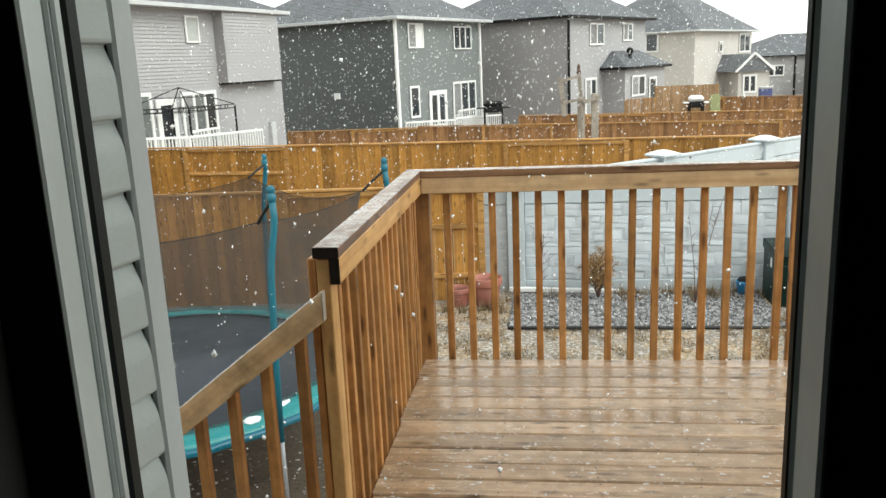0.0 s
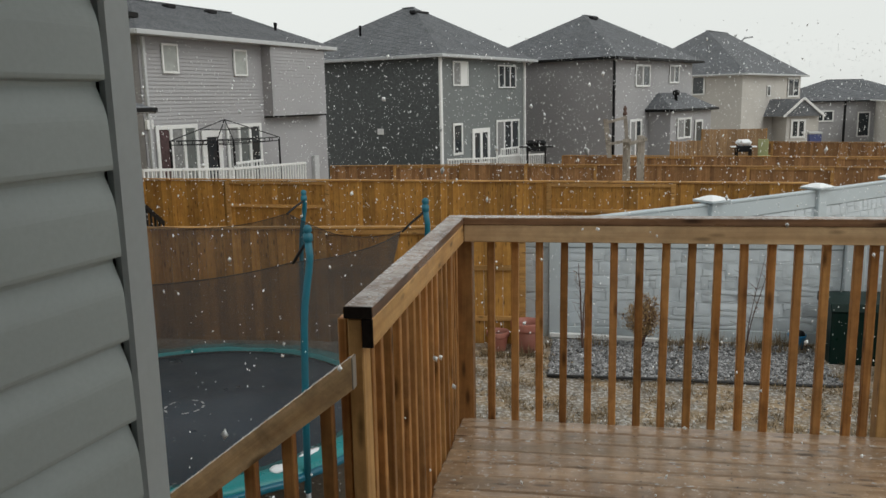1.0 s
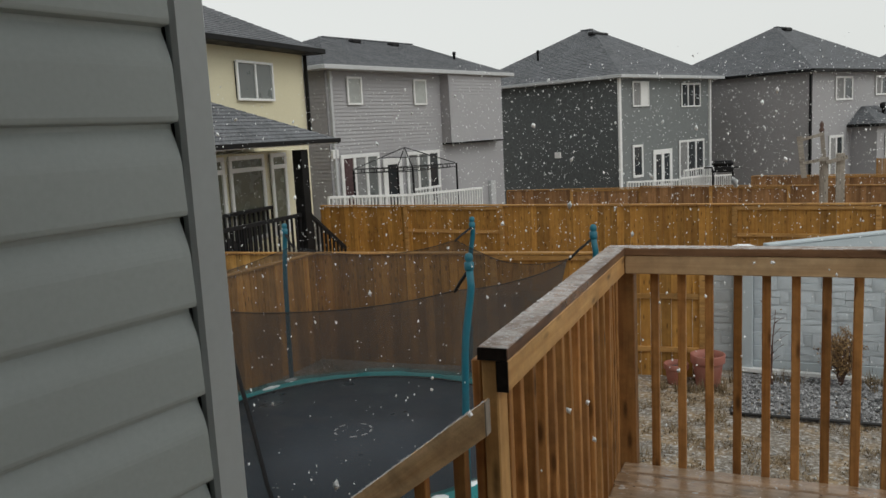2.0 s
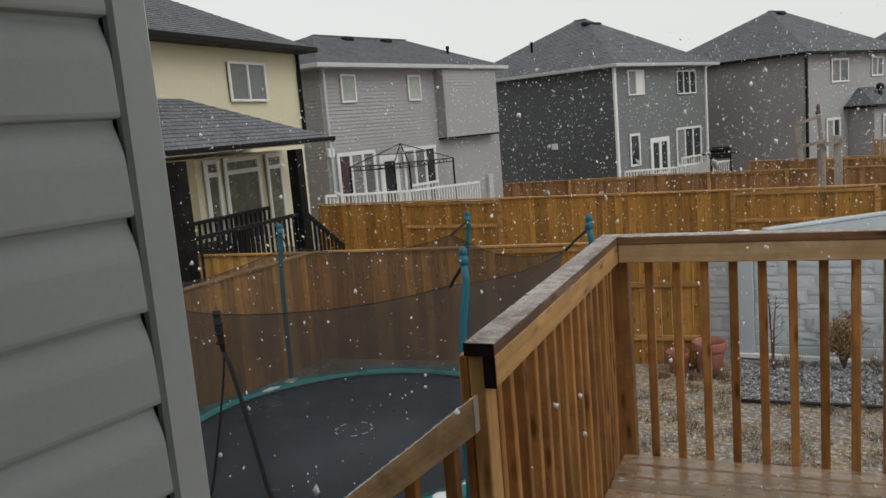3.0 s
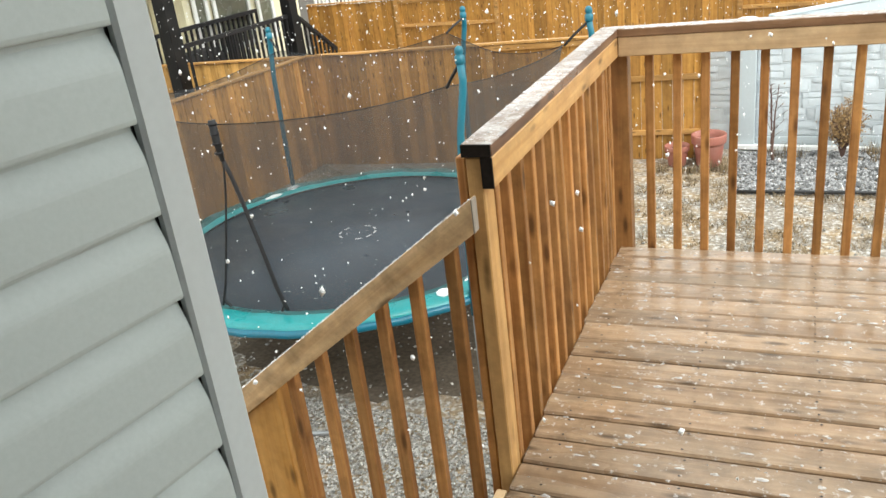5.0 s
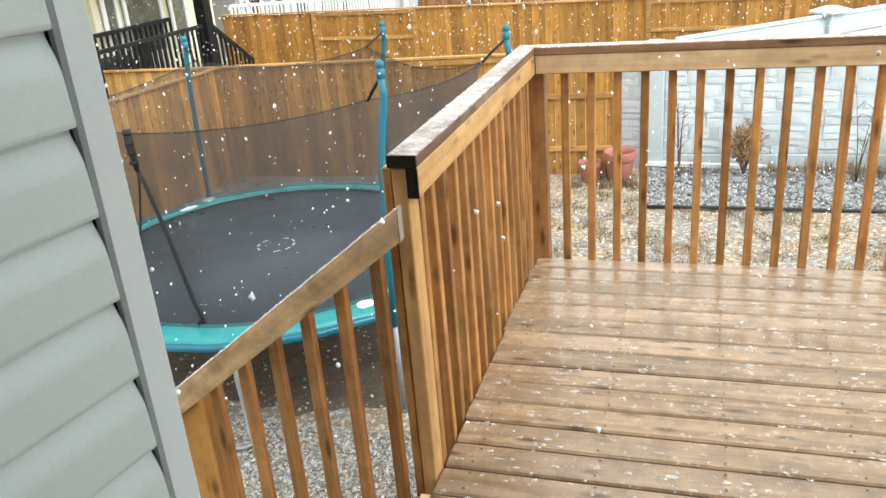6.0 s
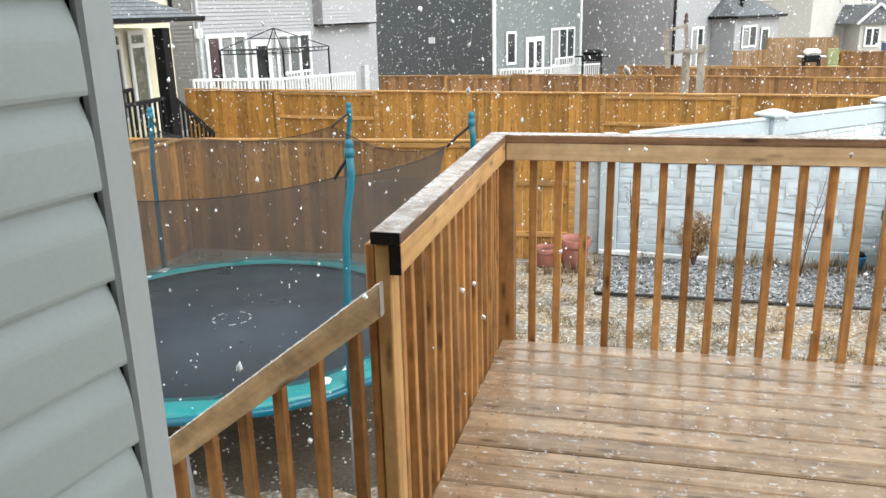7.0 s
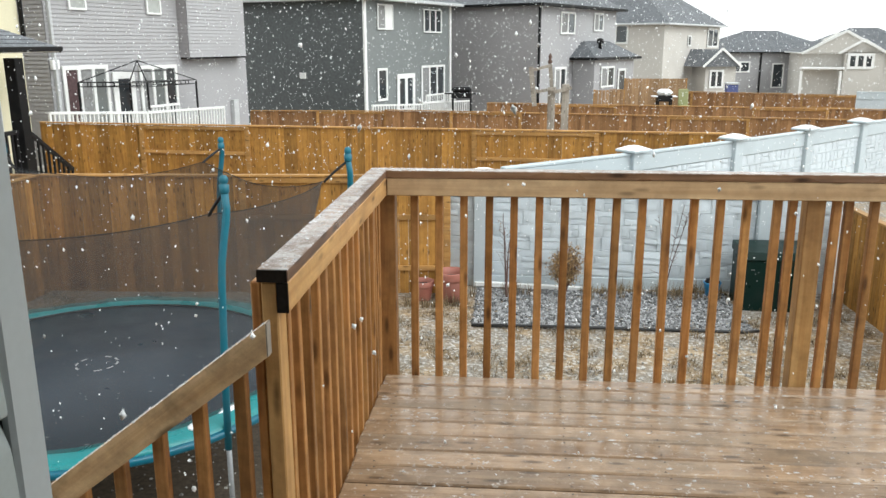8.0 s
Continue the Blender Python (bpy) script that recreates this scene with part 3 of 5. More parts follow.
def build_own_house():
    h = 0.1268
    top = 3.7
    # the wall beside the door runs off at a slight angle from its outer corner
    m = Matrix.Translation((-0.639, 1.174, 0)) @ pose(0, 0, 0, 0, 0, -9.5)
    w = box("wall_side", -1.0, -0.023, -1.25, -0.017, GROUND - 0.1, top, INSIDE, None, "", 0, m)
    tagged(w, "bump-out wall clad in grey vinyl lap siding", "wall", kind="structure")
    z = 1.702 - h * 28
    course = lap_course(1.156, h, VINYL)
    while z < top - 0.1:
        if z > GROUND:
            part("siding_course", course, None, w, "", m @ Matrix.Translation((-0.0185, -0.642, z)) @ pose(0, 0, 0, 0, 0, 90))
        z += h
    box("corner_trim", -0.022, 0.0, -0.060, 0.0, GROUND, top, TRIM, w, "smooth grey corner post", 0.006, m)
    box("corner_trim", -0.11, -0.0225, -0.0165, 0.0, GROUND, top, TRIM, w, "", 0.004, m)
    # unseen eave above, added to darken the siding wall
    e = box("roof_eave", -2.1, 3.2, -0.3, 1.42, top + 0.001, top + 0.12, TRIM, None, "", 0.005)
    tagged(e, "unseen eave added to shade the siding wall", "roof", kind="structure")
    # door wall with its opening, indoor shade put into its colour
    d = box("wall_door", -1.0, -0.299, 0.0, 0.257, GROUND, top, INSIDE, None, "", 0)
    tagged(d, "interior side of the door wall, coloured near black as unlit", "wall", kind="structure")
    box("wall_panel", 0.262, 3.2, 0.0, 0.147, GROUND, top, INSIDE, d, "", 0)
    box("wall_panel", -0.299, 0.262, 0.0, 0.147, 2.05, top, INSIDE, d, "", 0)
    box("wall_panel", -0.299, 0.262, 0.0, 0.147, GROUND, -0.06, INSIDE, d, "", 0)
    f = thing("door_1", (0.0, 0.1, -0.04), "open doorway with white vinyl frame and black seal", "door", kind="structure")
    for x, y0, y1 in ((-0.251, 0.2585, 0.285), (-0.249, 0.2855, 0.290), (-0.2515, 0.2905, 0.2935), (-0.249, 0.294, 0.304)):
        box("door_frame", -0.33, x, y0, y1, -0.04, 2.03, FRAME_WHITE, f, "", 0.002)
    box("seal", -0.33, -0.2475, 0.3045, 0.3225, -0.04, 2.03, SEAL, f, "black rubber seal", 0.003)
    for x, y0, y1 in ((0.211, 0.148, 0.186), (0.2095, 0.1865, 0.1905)):
        box("door_frame", x, 0.261, y0, y1, -0.04, 2.03, FRAME_WHITE, f, "", 0.002)
    box("seal", 0.2098, 0.261, 0.191, 0.204, -0.04, 2.03, SEAL, f, "black rubber seal", 0.003)
    # added black strips hide the jambs' inner faces, standing in for shade
    box("screen_track", -0.33, -0.2525, 0.2573, 0.2582, -0.04, 2.03, SEAL, f, "black strip added to keep the jamb's inner face dark", 0.001)
    box("screen_track", 0.2125, 0.261, 0.1452, 0.1478, -0.04, 2.03, SEAL, f, "black strip added to keep the jamb's inner face dark", 0.001)
    box("door_head", -0.298, 0.262, 0.148, 0.20, 2.031, 2.049, FRAME_WHITE, f, "", 0.002)
    box("threshold", -0.297, 0.2105, 0.02, 0.165, -0.058, -0.041, STEEL, f, "", 0.002)
    # the unseen room behind, its lack of light put into the colour
    for name, b, lab in (("floor", (-2.0, 2.6, -3.5, -0.001, -0.1, -0.04), "room floor, coloured near black as unlit"), ("ceiling", (-2.0, 2.6, -3.5, -0.001, 2.5, 2.6), "room ceiling, coloured near black as unlit"),
                         ("wall_back", (-2.0, 2.6, -3.6, -3.501, -0.1, 2.6), "back wall, coloured near black as unlit"), ("wall_left", (-2.1, -2.001, -3.5, -0.001, -0.1, 2.6), "side wall, coloured near black as unlit"),
                         ("wall_right", (2.601, 2.7, -3.5, -0.001, -0.1, 2.6), "side wall, coloured near black as unlit")):
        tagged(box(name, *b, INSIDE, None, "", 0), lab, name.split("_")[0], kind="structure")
    tagged(box("wall_front", -2.1, -0.9, -0.1, -0.0005, -0.1, 2.6, INSIDE, None, "", 0), "wall beside the doorway, coloured near black as unlit", "wall", kind="structure")


build_own_house()


# ---- fences ----
def wooden_fence(a, b, top, height, material, label, pieces=True, rail_side=1, post_step=2.44, cap=True, rails=True, group="lot fences", name="fence"):
    """Vertical boards from a to b with posts, top cap and rails; alike boards share one mesh."""
    a, b = Vector((*a, 0)), Vector((*b, 0))
    d = b - a
    n = Vector((d.y, -d.x, 0)).normalized() * rail_side
    q = Matrix.Rotation(math.atan2(d.y, d.x), 4, "Z")
    f = thing(name, (*((a + b) / 2).xy, top - height), label, "fence", group)
    w = 0.138
    count = int(d.length / (w + 0.003))
    rng = random.Random(int(abs(a.x * 7 + a.y * 13)))
    verts, faces = [], []
    cube = [(-1, -1, -1), (1, -1, -1), (1, 1, -1), (-1, 1, -1), (-1, -1, 1), (1, -1, 1), (1, 1, 1), (-1, 1, 1)]
    quads = [(0, 1, 5, 4), (1, 2, 6, 5), (2, 3, 7, 6), (3, 0, 4, 7), (4, 5, 6, 7), (3, 2, 1, 0)]
    step = d.length / count
    for k in range(count):
        p = a + d * ((k + 0.5) / count) + n * rng.uniform(-0.004, 0.004)
        z = top - 0.03 - height / 2 + rng.uniform(-0.006, 0.004)
        if pieces:
            part("board", block(w, 0.017, height, material, 0.003), None, f, "", Matrix.Translation((p.x, p.y, z)) @ q)
        else:
            o = len(verts)
            inv = Matrix.Translation((p.x, p.y, z)) @ q
            verts += [inv @ Vector((x * w / 2, y * 0.0085, zz * height / 2)) for x, y, zz in cube]
            faces += [tuple(o + i for i in qd) for qd in quads]
    if not pieces:
        tagged(part("boarding", soup("boarding", verts, faces, material), None, f), kind="stuff")
    off = n * 0.03
    if cap:
        stick("cap_rail", (*(a + off * 0.3).xy, top), (*(b + off * 0.3).xy, top), 0.10, 0.032, FENCE_RAIL, f, "", 0.004)
    m = max(1, int(d.length / post_step))
    for k in range(m + 1):
        p = a + d * (k / m) - n * 0.055
        box("post", -0.045, 0.045, -0.045, 0.045, top - height - 0.1, top - 0.02, FENCE_RAIL, f, "", 0.004, Matrix.Translation((p.x, p.y, 0)) @ q)
        if k < m and rails and k % 3 == 1:
            # a panel that shows its rails
            p0, p1 = a + d * (k / m) + off, a + d * ((k + 1) / m) + off
            for z in (top - 0.07, top - 0.62, top - 1.4):
                stick("rail", (*p0.xy, z), (*p1.xy, z), 0.036, 0.075, FENCE_RAIL, f, "", 0.003)
            for p in (p0, p1):
                box("frame_post", -0.05, 0.05, -0.03, 0.03, top - height, top - 0.03, FENCE_RAIL, f, "", 0.004, Matrix.Translation((p.x, p.y, 0)) @ q)
    return f


wooden_fence((-6.95, 11.6), (-0.9, 11.95), -0.2, 1.82, FENCE, "golden cedar board fence with cap rail and posts")
wooden_fence((-7.35, 7.6), (-6.97, 11.55), -0.2, 1.82, FENCE, "cedar board fence returning along the yard side")
wooden_fence((-11.5, 11.45), (-7.05, 11.55), -0.2, 1.82, FENCE_LIT, "cedar fence before the porch, coloured pale for its lit face")
wooden_fence((4.9, 7.6), (4.92, 12.25), -0.62, 1.42, FENCE, "cedar board fence beside the green box", rail_side=-1)
wooden_fence((-10.95, 18.5), (4.35, 17.05), -0.09, 2.0, FENCE, "long orange cedar fence between the lots")
wooden_fence((-9.6, 30.0), (-4.6, 30.1), -0.72, 1.9, FENCE_FAR, "weathered brown cedar lot fence", pieces=False)
wooden_fence((-4.55, 29.9), (12.6, 26.5), -0.66, 1.9, FENCE_FAR, "weathered brown cedar lot fence, wet", pieces=False)
wooden_fence((-1.0, 36.5), (18.0, 33.0), -0.85, 1.9, FENCE_FAR, "far brown cedar lot fence", pieces=False)
wooden_fence((4.5, 46.0), (24.0, 38.0), -0.75, 1.9, FENCE_FAR, "far pale cedar lot fence", pieces=False)
wooden_fence((3.66, 36.75), (4.92, 36.75), -0.27, 1.9, FENCE_TAN, "tan cedar privacy screen on a far deck", pieces=False, rails=False, cap=False)
wooden_fence((4.96, 36.75), (7.55, 36.7), 0.23, 2.4, FENCE_TAN, "tall tan cedar privacy screen behind the barbecue", pieces=False, rails=False, cap=False)


# ---- moulded stone wall and diagonal fence ----
def ashlar(width, height, rng):
    """Random courses of rectangular stones that fill a panel: (x, z, w, h) with small joints."""
    out = []
    cell = height / max(2, round(height / 0.2))
    rows = round(height / cell)
    for j in range(rows):
        x = 0.0
        while x < width - 0.02:
            w = min(rng.uniform(0.28, 0.60), width - x)
            if width - x - w < 0.18:
                w = width - x
            z, kind = j * cell, rng.random()
            cut, side = rng.uniform(0.35, 0.65), rng.uniform(0.3, 0.7)
            if kind < 0.25:
                out += [(x, z, w, cell * cut), (x, z + cell * cut, w, cell * (1 - cut))]
            elif kind < 0.6:
                out += [(x, z, w * side, cell), (x + w * side, z, w * (1 - side), cell * cut), (x + w * side, z + cell * cut, w * (1 - side), cell * (1 - cut))]
            elif kind < 0.85:
                out += [(x, z, w * side, cell * cut), (x, z + cell * cut, w * side, cell * (1 - cut)), (x + w * side, z, w * (1 - side), cell)]
            else:
                out += [(x, z, w * side, cell), (x + w * side, z, w * (1 - side), cell)]
            x += w
    return out


UNIT_STONE = None


def stone_mesh():
    bm = bmesh.new()
    bmesh.ops.create_cube(bm, size=1)
    bmesh.ops.bevel(bm, geom=[e for e in bm.edges if all(v.co.y < 0 for v in e.verts)], offset=0.16, segments=2, affect="EDGES")
    for v in bm.verts:
        v.co += Vector((0, 0.35 * noise.noise(v.co * 3), 0))
    return mesh_from(bm, "stone", STONEWALL)


def stone_panel(parent, m, width, height, rng, pieces):
    """A panel in the plane y = 0 of m, facing -y: rails round a field of stones."""
    global UNIT_STONE
    if UNIT_STONE is None:
        UNIT_STONE = stone_mesh()
    box("panel", 0, width, -0.02, 0.03, 0.0, height, STONEWALL, parent, "", 0.002, m)
    box("panel_rail", 0, width, -0.06, -0.0205, height - 0.28, height, STONEPOST, parent, "", 0.01, m)
    box("panel_rail", 0, width, -0.06, -0.0205, 0.0, 0.2, STONEPOST, parent, "", 0.01, m)
    box("panel_cap", 0, width, -0.075, 0.06, height + 0.001, height + 0.05, STONEPOST, parent, "", 0.012, m)
    cells = ashlar(width - 0.02, height - 0.50, rng)
    if pieces:
        for x, z, w, h in cells:
            loc = m @ Matrix.Translation((0.01 + x + w / 2, -0.026 - rng.uniform(0, 0.012), 0.21 + z + h / 2)) @ pose(0, 0, 0, rng.uniform(-8, 8), rng.uniform(-1.5, 1.5), rng.uniform(-4, 4)) @ Matrix.Diagonal((w - 0.003, 0.034, h - 0.003, 1))
            part("stone", UNIT_STONE, None, parent, "", loc)
    else:
        verts, faces = [], []
        for x, z, w, h in cells:
            o = len(verts)
            for v in UNIT_STONE.vertices:
                verts.append(Vector((0.01 + x + w / 2 + v.co.x * (w - 0.011), -0.029 + v.co.y * 0.026, 0.21 + z + h / 2 + v.co.z * (h - 0.011))))
            faces += [tuple(o + i for i in p.vertices) for p in UNIT_STONE.polygons]
        tagged(part("stones", soup("stones", verts, faces, STONEWALL), None, parent, "", m), kind="stuff")


def stone_post(parent, x, y, base, top, turn=0.0):
    m = Matrix.Translation((x, y, 0)) @ Matrix.Rotation(turn, 4, "Z")
    box("post", -0.135, 0.135, -0.135, 0.135, base, top - 0.09, STONEPOST, parent, "", 0.012, m)
    box("post_cap", -0.23, 0.23, -0.23, 0.23, top - 0.089, top - 0.045, STONEPOST, parent, "", 0.012, m)
    bm = bmesh.new()
    lo = [bm.verts.new((sx * 0.225, sy * 0.225, top - 0.044)) for sx, sy in ((-1, -1), (1, -1), (1, 1), (-1, 1))]
    hi = [bm.verts.new((sx * 0.07, sy * 0.07, top + 0.02)) for sx, sy in ((-1, -1), (1, -1), (1, 1), (-1, 1))]
    for k in range(4):
        bm.faces.new((lo[k], lo[(k + 1) % 4], hi[(k + 1) % 4], hi[k]))
    bm.faces.new(hi)
    bm.faces.new(lo[::-1])
    part("snow_cover", bm, SNOW, parent, "thin wet snow on the cap", m)


def build_stone_wall():
    rng = random.Random(4)
    w = thing("garden_wall", (1.5, 12.4, GROUND), "pale blue-grey moulded stone wall with square posts", "wall", "stone-look walls")
    stone_panel(w, Matrix.Translation((-0.92, 12.42, GROUND - 0.02)), 0.40, 1.72, rng, True)
    stone_panel(w, Matrix.Translation((-0.25, 12.42, GROUND - 0.02)), 3.95, 1.72, rng, True)
    stone_panel(w, Matrix.Translation((3.98, 12.42, GROUND - 0.02)), 0.95, 1.72, rng, True)
    stone_post(w, -0.385, 12.40, GROUND - 0.1, -0.17)
    stone_post(w, 3.84, 12.40, GROUND - 0.1, -0.24)
    d = thing("garden_wall", (4.0, 16.0, GROUND), "pale moulded stone fence running off with snow-topped posts", "wall", "stone-look walls")
    pts = [(-0.1, 12.75), (2.18, 14.66), (4.44, 16.71), (6.47, 18.66), (8.39, 20.56), (10.2, 22.4), (12.0, 24.3)]
    for k, ((x0, y0), (x1, y1)) in enumerate(zip(pts, pts[1:])):
        ang = math.atan2(y1 - y0, x1 - x0)
        m = Matrix.Translation((x0, y0, GROUND - 0.03)) @ Matrix.Rotation(ang, 4, "Z")
        stone_panel(d, m, math.hypot(x1 - x0, y1 - y0), 1.80, rng, False)
        stone_post(d, x1, y1, GROUND - 0.2, -0.08, ang)
    f = thing("garden_wall", (16.0, 36.0, -2.4), "pale moulded stone fence panel in a far yard", "wall", "stone-look walls")
    stone_panel(f, Matrix.Translation((14.5, 36.2, -2.4)) @ pose(0, 0, 0, 0, 0, -8), 4.0, 2.05, rng, False)


build_stone_wall()


# ---- trampoline ----
TC = Vector((-3.6, 6.62, 0))
MAT_Z = -1.07
POLES = (-32, 15.5, 75, 137.5, 205, 250)
LOWER = (-3.8, 3.0, 3.2, 1.5, -2, -2)
REACH = (1.96, 2.30, 2.10, 2.07, 2.05, 2.05)
HEADS = (0.75, 0.75, 0.67, 0.68, 0.7, 0.7)


def ring_pt(r, deg, z):
    a = radians(deg)
    return Vector((TC.x + r * math.cos(a), TC.y + r * math.sin(a), z))


def build_trampoline():
    t = thing("trampoline", (TC.x, TC.y, GROUND), "round trampoline with teal pad, black mat and netted enclosure", "trampoline")
    at = Matrix.Translation((TC.x, TC.y, 0))
    part("jump_mat", lathe_mesh([(0.02, MAT_Z - 0.012), (1.70, MAT_Z - 0.006), (1.70, MAT_Z + 0.001), (0.02, MAT_Z - 0.006)], JUMP, 72), None, t, "black woven mat with white ring mark", at)
    # padded cover round the springs, slightly wavy
    bm = bmesh.new()
    prof = [(1.655, 0.0), (1.665, 0.022), (1.76, 0.034), (1.88, 0.032), (1.93, 0.012), (1.945, -0.050), (1.93, -0.055), (1.92, -0.02), (1.665, -0.008)]
    rings = []
    for k in range(96):
        a = math.tau * k / 96
        sag = 0.008 * math.sin(a * 11) + 0.006 * math.sin(a * 29 + 1)
        rings.append([bm.verts.new((r * math.cos(a), r * math.sin(a), MAT_Z + 0.005 + z + sag * (1 if r > 1.7 else 0.3))) for r, z in prof])
    for k in range(96):
        a, b = rings[k], rings[(k + 1) % 96]
        for i in range(len(prof)):
            j = (i + 1) % len(prof)
            bm.faces.new((a[i], a[j], b[j], b[i]))
    pad = mesh_from(bm, "pad", TEAL, True)
    part("pad", pad, None, t, "teal vinyl spring pad, wet", at)
    bm = bmesh.new()
    hem = [(1.940, 0.006), (1.957, -0.052), (1.952, -0.056), (1.934, 0.0)]
    rings = [[bm.verts.new((r * math.cos(math.tau * k / 96), r * math.sin(math.tau * k / 96), MAT_Z + z + 0.005 * math.sin(k * 1.9))) for r, z in hem] for k in range(96)]
    for k in range(96):
        for n in range(4):
            bm.faces.new((rings[k][n], rings[k][(n + 1) % 4], rings[(k + 1) % 96][(n + 1) % 4], rings[(k + 1) % 96][n]))
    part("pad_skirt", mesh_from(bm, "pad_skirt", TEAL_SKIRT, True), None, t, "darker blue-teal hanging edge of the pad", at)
    part("mat_edge", tube_mesh([ring_pt(1.662, k * 4, MAT_Z + 0.006) for k in range(90)], 0.012, BLACK_CLOTH, 6, closed=True), None, t, "black stitched edge of the mat")
    part("frame_ring", tube_mesh([ring_pt(1.89, k * 5, MAT_Z - 0.05) for k in range(72)], 0.024, STEEL, 8, closed=True), None, t)
    # the mark on the mat: dashes on a circle
    c = Vector((TC.x, TC.y, MAT_Z + 0.004))
    bm = bmesh.new()
    for k in range(10):
        if k in (3, 7):
            continue
        a0, a1 = radians(k * 36), radians(k * 36 + 22)
        vs = []
        for r, aa in ((0.13, a0), (0.13, (a0 + a1) / 2), (0.13, a1), (0.147, a1), (0.147, (a0 + a1) / 2), (0.147, a0)):
            vs.append(bm.verts.new(c + Vector((r * math.cos(aa) * 1.25, r * math.sin(aa) * 1.25, 0))))
        bm.faces.new(vs)
    part("ring_mark", bm, WHITE, t, "white dashed ring printed on the mat")
    heads = []
    for k, deg in enumerate(POLES):
        r, top, low = REACH[k], HEADS[k], LOWER[k]
        part("leg", tube_mesh([ring_pt(r - 0.01, deg + low, GROUND + 0.02), ring_pt(r - 0.01, deg + low, MAT_Z - 0.15)], 0.021, STEEL), None, t, "galvanised lower leg")
        bend = ((MAT_Z - 0.16, 1.0), (-0.60, 0.87), (-0.25, 0.76), (0.05, 0.66), (0.20, 0.55), (0.33, 0.36), (0.46, 0.14), (0.56, 0.02))
        path = [ring_pt(r - 0.015, deg + low * f, z) for z, f in bend] + [ring_pt(r - 0.03, deg, top - 0.07)]
        pole = part("pole", tube_mesh(path, 0.027, TEAL_FOAM, 12), None, t, "teal foam-covered pole")
        part("pole_cap", lathe_mesh([(0.024, -0.085), (0.035, -0.07), (0.035, -0.02), (0.022, -0.014), (0.032, 0.0), (0.031, 0.025), (0.022, 0.042), (0.008, 0.048)], TEAL_FOAM, 14), None, pole, "", Matrix.Translation(ring_pt(r - 0.03, deg, top)))
        heads.append((deg, ring_pt(r - 0.03, deg, top - 0.05)))
        if k in (0, 1, 5):
            for side, reach in ((1, 15),) if k == 0 else ((-1, 15), (1, 38 if k == 5 else 15)):
                turn = deg + side * reach
                part("foot", tube_mesh([ring_pt(1.9, turn - side, MAT_Z - 0.06), ring_pt(1.93, turn - side, MAT_Z - 0.3), ring_pt(1.93, turn, GROUND + 0.05), ring_pt(1.95, turn - side * 2, GROUND + 0.025), ring_pt(1.97, turn - side * 13, GROUND + 0.025)], 0.02, STEEL, 8), None, t, "galvanised bent foot tube")
    # net: hangs between the poles from straps, its top edge sagging
    rn = 1.74

    def span(deg):
        """How far between two poles, 0 to 1, and how much the net sags there."""
        stops = sorted(p % 360 for p in POLES)
        d = deg % 360
        for p, q in zip(stops, stops[1:] + [stops[0] + 360]):
            for x in (d, d + 360):
                if p <= x < q:
                    return (x - p) / (q - p), (0.16 if 10 < p < 200 else 0.05)
        return 0.0, 0.1

    def net_top(deg):
        f, sag = span(deg)
        return 0.50 - sag * (1 - (2 * f - 1) ** 2)

    def flare(deg):
        """The net is pulled outwards at the pole that stands off farthest."""
        off = abs((deg - POLES[1] + 180) % 360 - 180)
        return 0.31 * max(0.0, 1 - off / 40) ** 1.5

    bm = bmesh.new()
    cols = []
    for k in range(180):
        deg = k * 2.0
        ztop = net_top(deg)
        bow = 0.10 * (1 - abs(2 * span(deg)[0] - 1))
        col = []
        for j in range(7):
            s = j / 6
            z = MAT_Z + 0.03 + (ztop - MAT_Z - 0.03) * s
            r = rn + flare(deg) * s ** 1.5 - bow * math.sin(s * 2.4) + 0.012 * noise.noise((deg * 0.09, s * 3, 0))
            a = radians(deg)
            col.append(bm.verts.new((r * math.cos(a), r * math.sin(a), z)))
        cols.append(col)
    for k in range(180):
        a, b = cols[k], cols[(k + 1) % 180]
        for j in range(6):
            bm.faces.new((a[j], b[j], b[j + 1], a[j + 1]))
    net = mesh_from(bm, "net", NET, True)
    part("net", net, None, t, "sagging dark mesh net, translucent", at)
    rim = []
    for d in range(0, 360, 2):
        r = rn + flare(d) - 0.10 * (1 - abs(2 * span(d)[0] - 1)) * math.sin(2.4)
        rim.append(ring_pt(r, d, net_top(d)))
    part("net_hem", tube_mesh(rim, 0.0035, BLACK_CLOTH, 6, closed=True), None, t, "black hem of the net")
    for deg, h in heads:
        part("strap", tube_mesh([h + Vector((0, 0, -0.02)), h.lerp(ring_pt(rn + flare(deg), deg, 0.49), 0.6), ring_pt(rn + flare(deg), deg, 0.49)], 0.012, BLACK_CLOTH, 6), None, t, "black tie strap")
    # the zip opening: one broad strip that forks into two edges held open by ties
    fork = [ring_pt(1.75, -89.6, 0.50), ring_pt(1.75, -89.5, 0.36), ring_pt(1.74, -89.3, 0.2)]
    part("zip_strip", tube_mesh(fork, 0.03, BLACK_CLOTH, 6, [0.03, 0.03, 0.018]), None, t, "black webbing at the entrance")
    for k in range(4):
        part("zip_band", tube_mesh([ring_pt(1.75, -89.55, 0.48 - 0.07 * k), ring_pt(1.75, -89.55, 0.465 - 0.07 * k)], 0.033, BLACK, 8), None, t, "glossy band on the webbing")
    for side, drop in ((1, 8.2), (-1, 10.6)):
        pts = []
        for k in range(14):
            f = k / 13
            g = f ** (0.8 if side > 0 else 1.25)
            pts.append(ring_pt(1.735, -89.3 + side * drop * g + (0.7 * max(0.0, f - 0.85) * 6 * side), 0.2 + (MAT_Z + 0.07 - 0.2) * f))
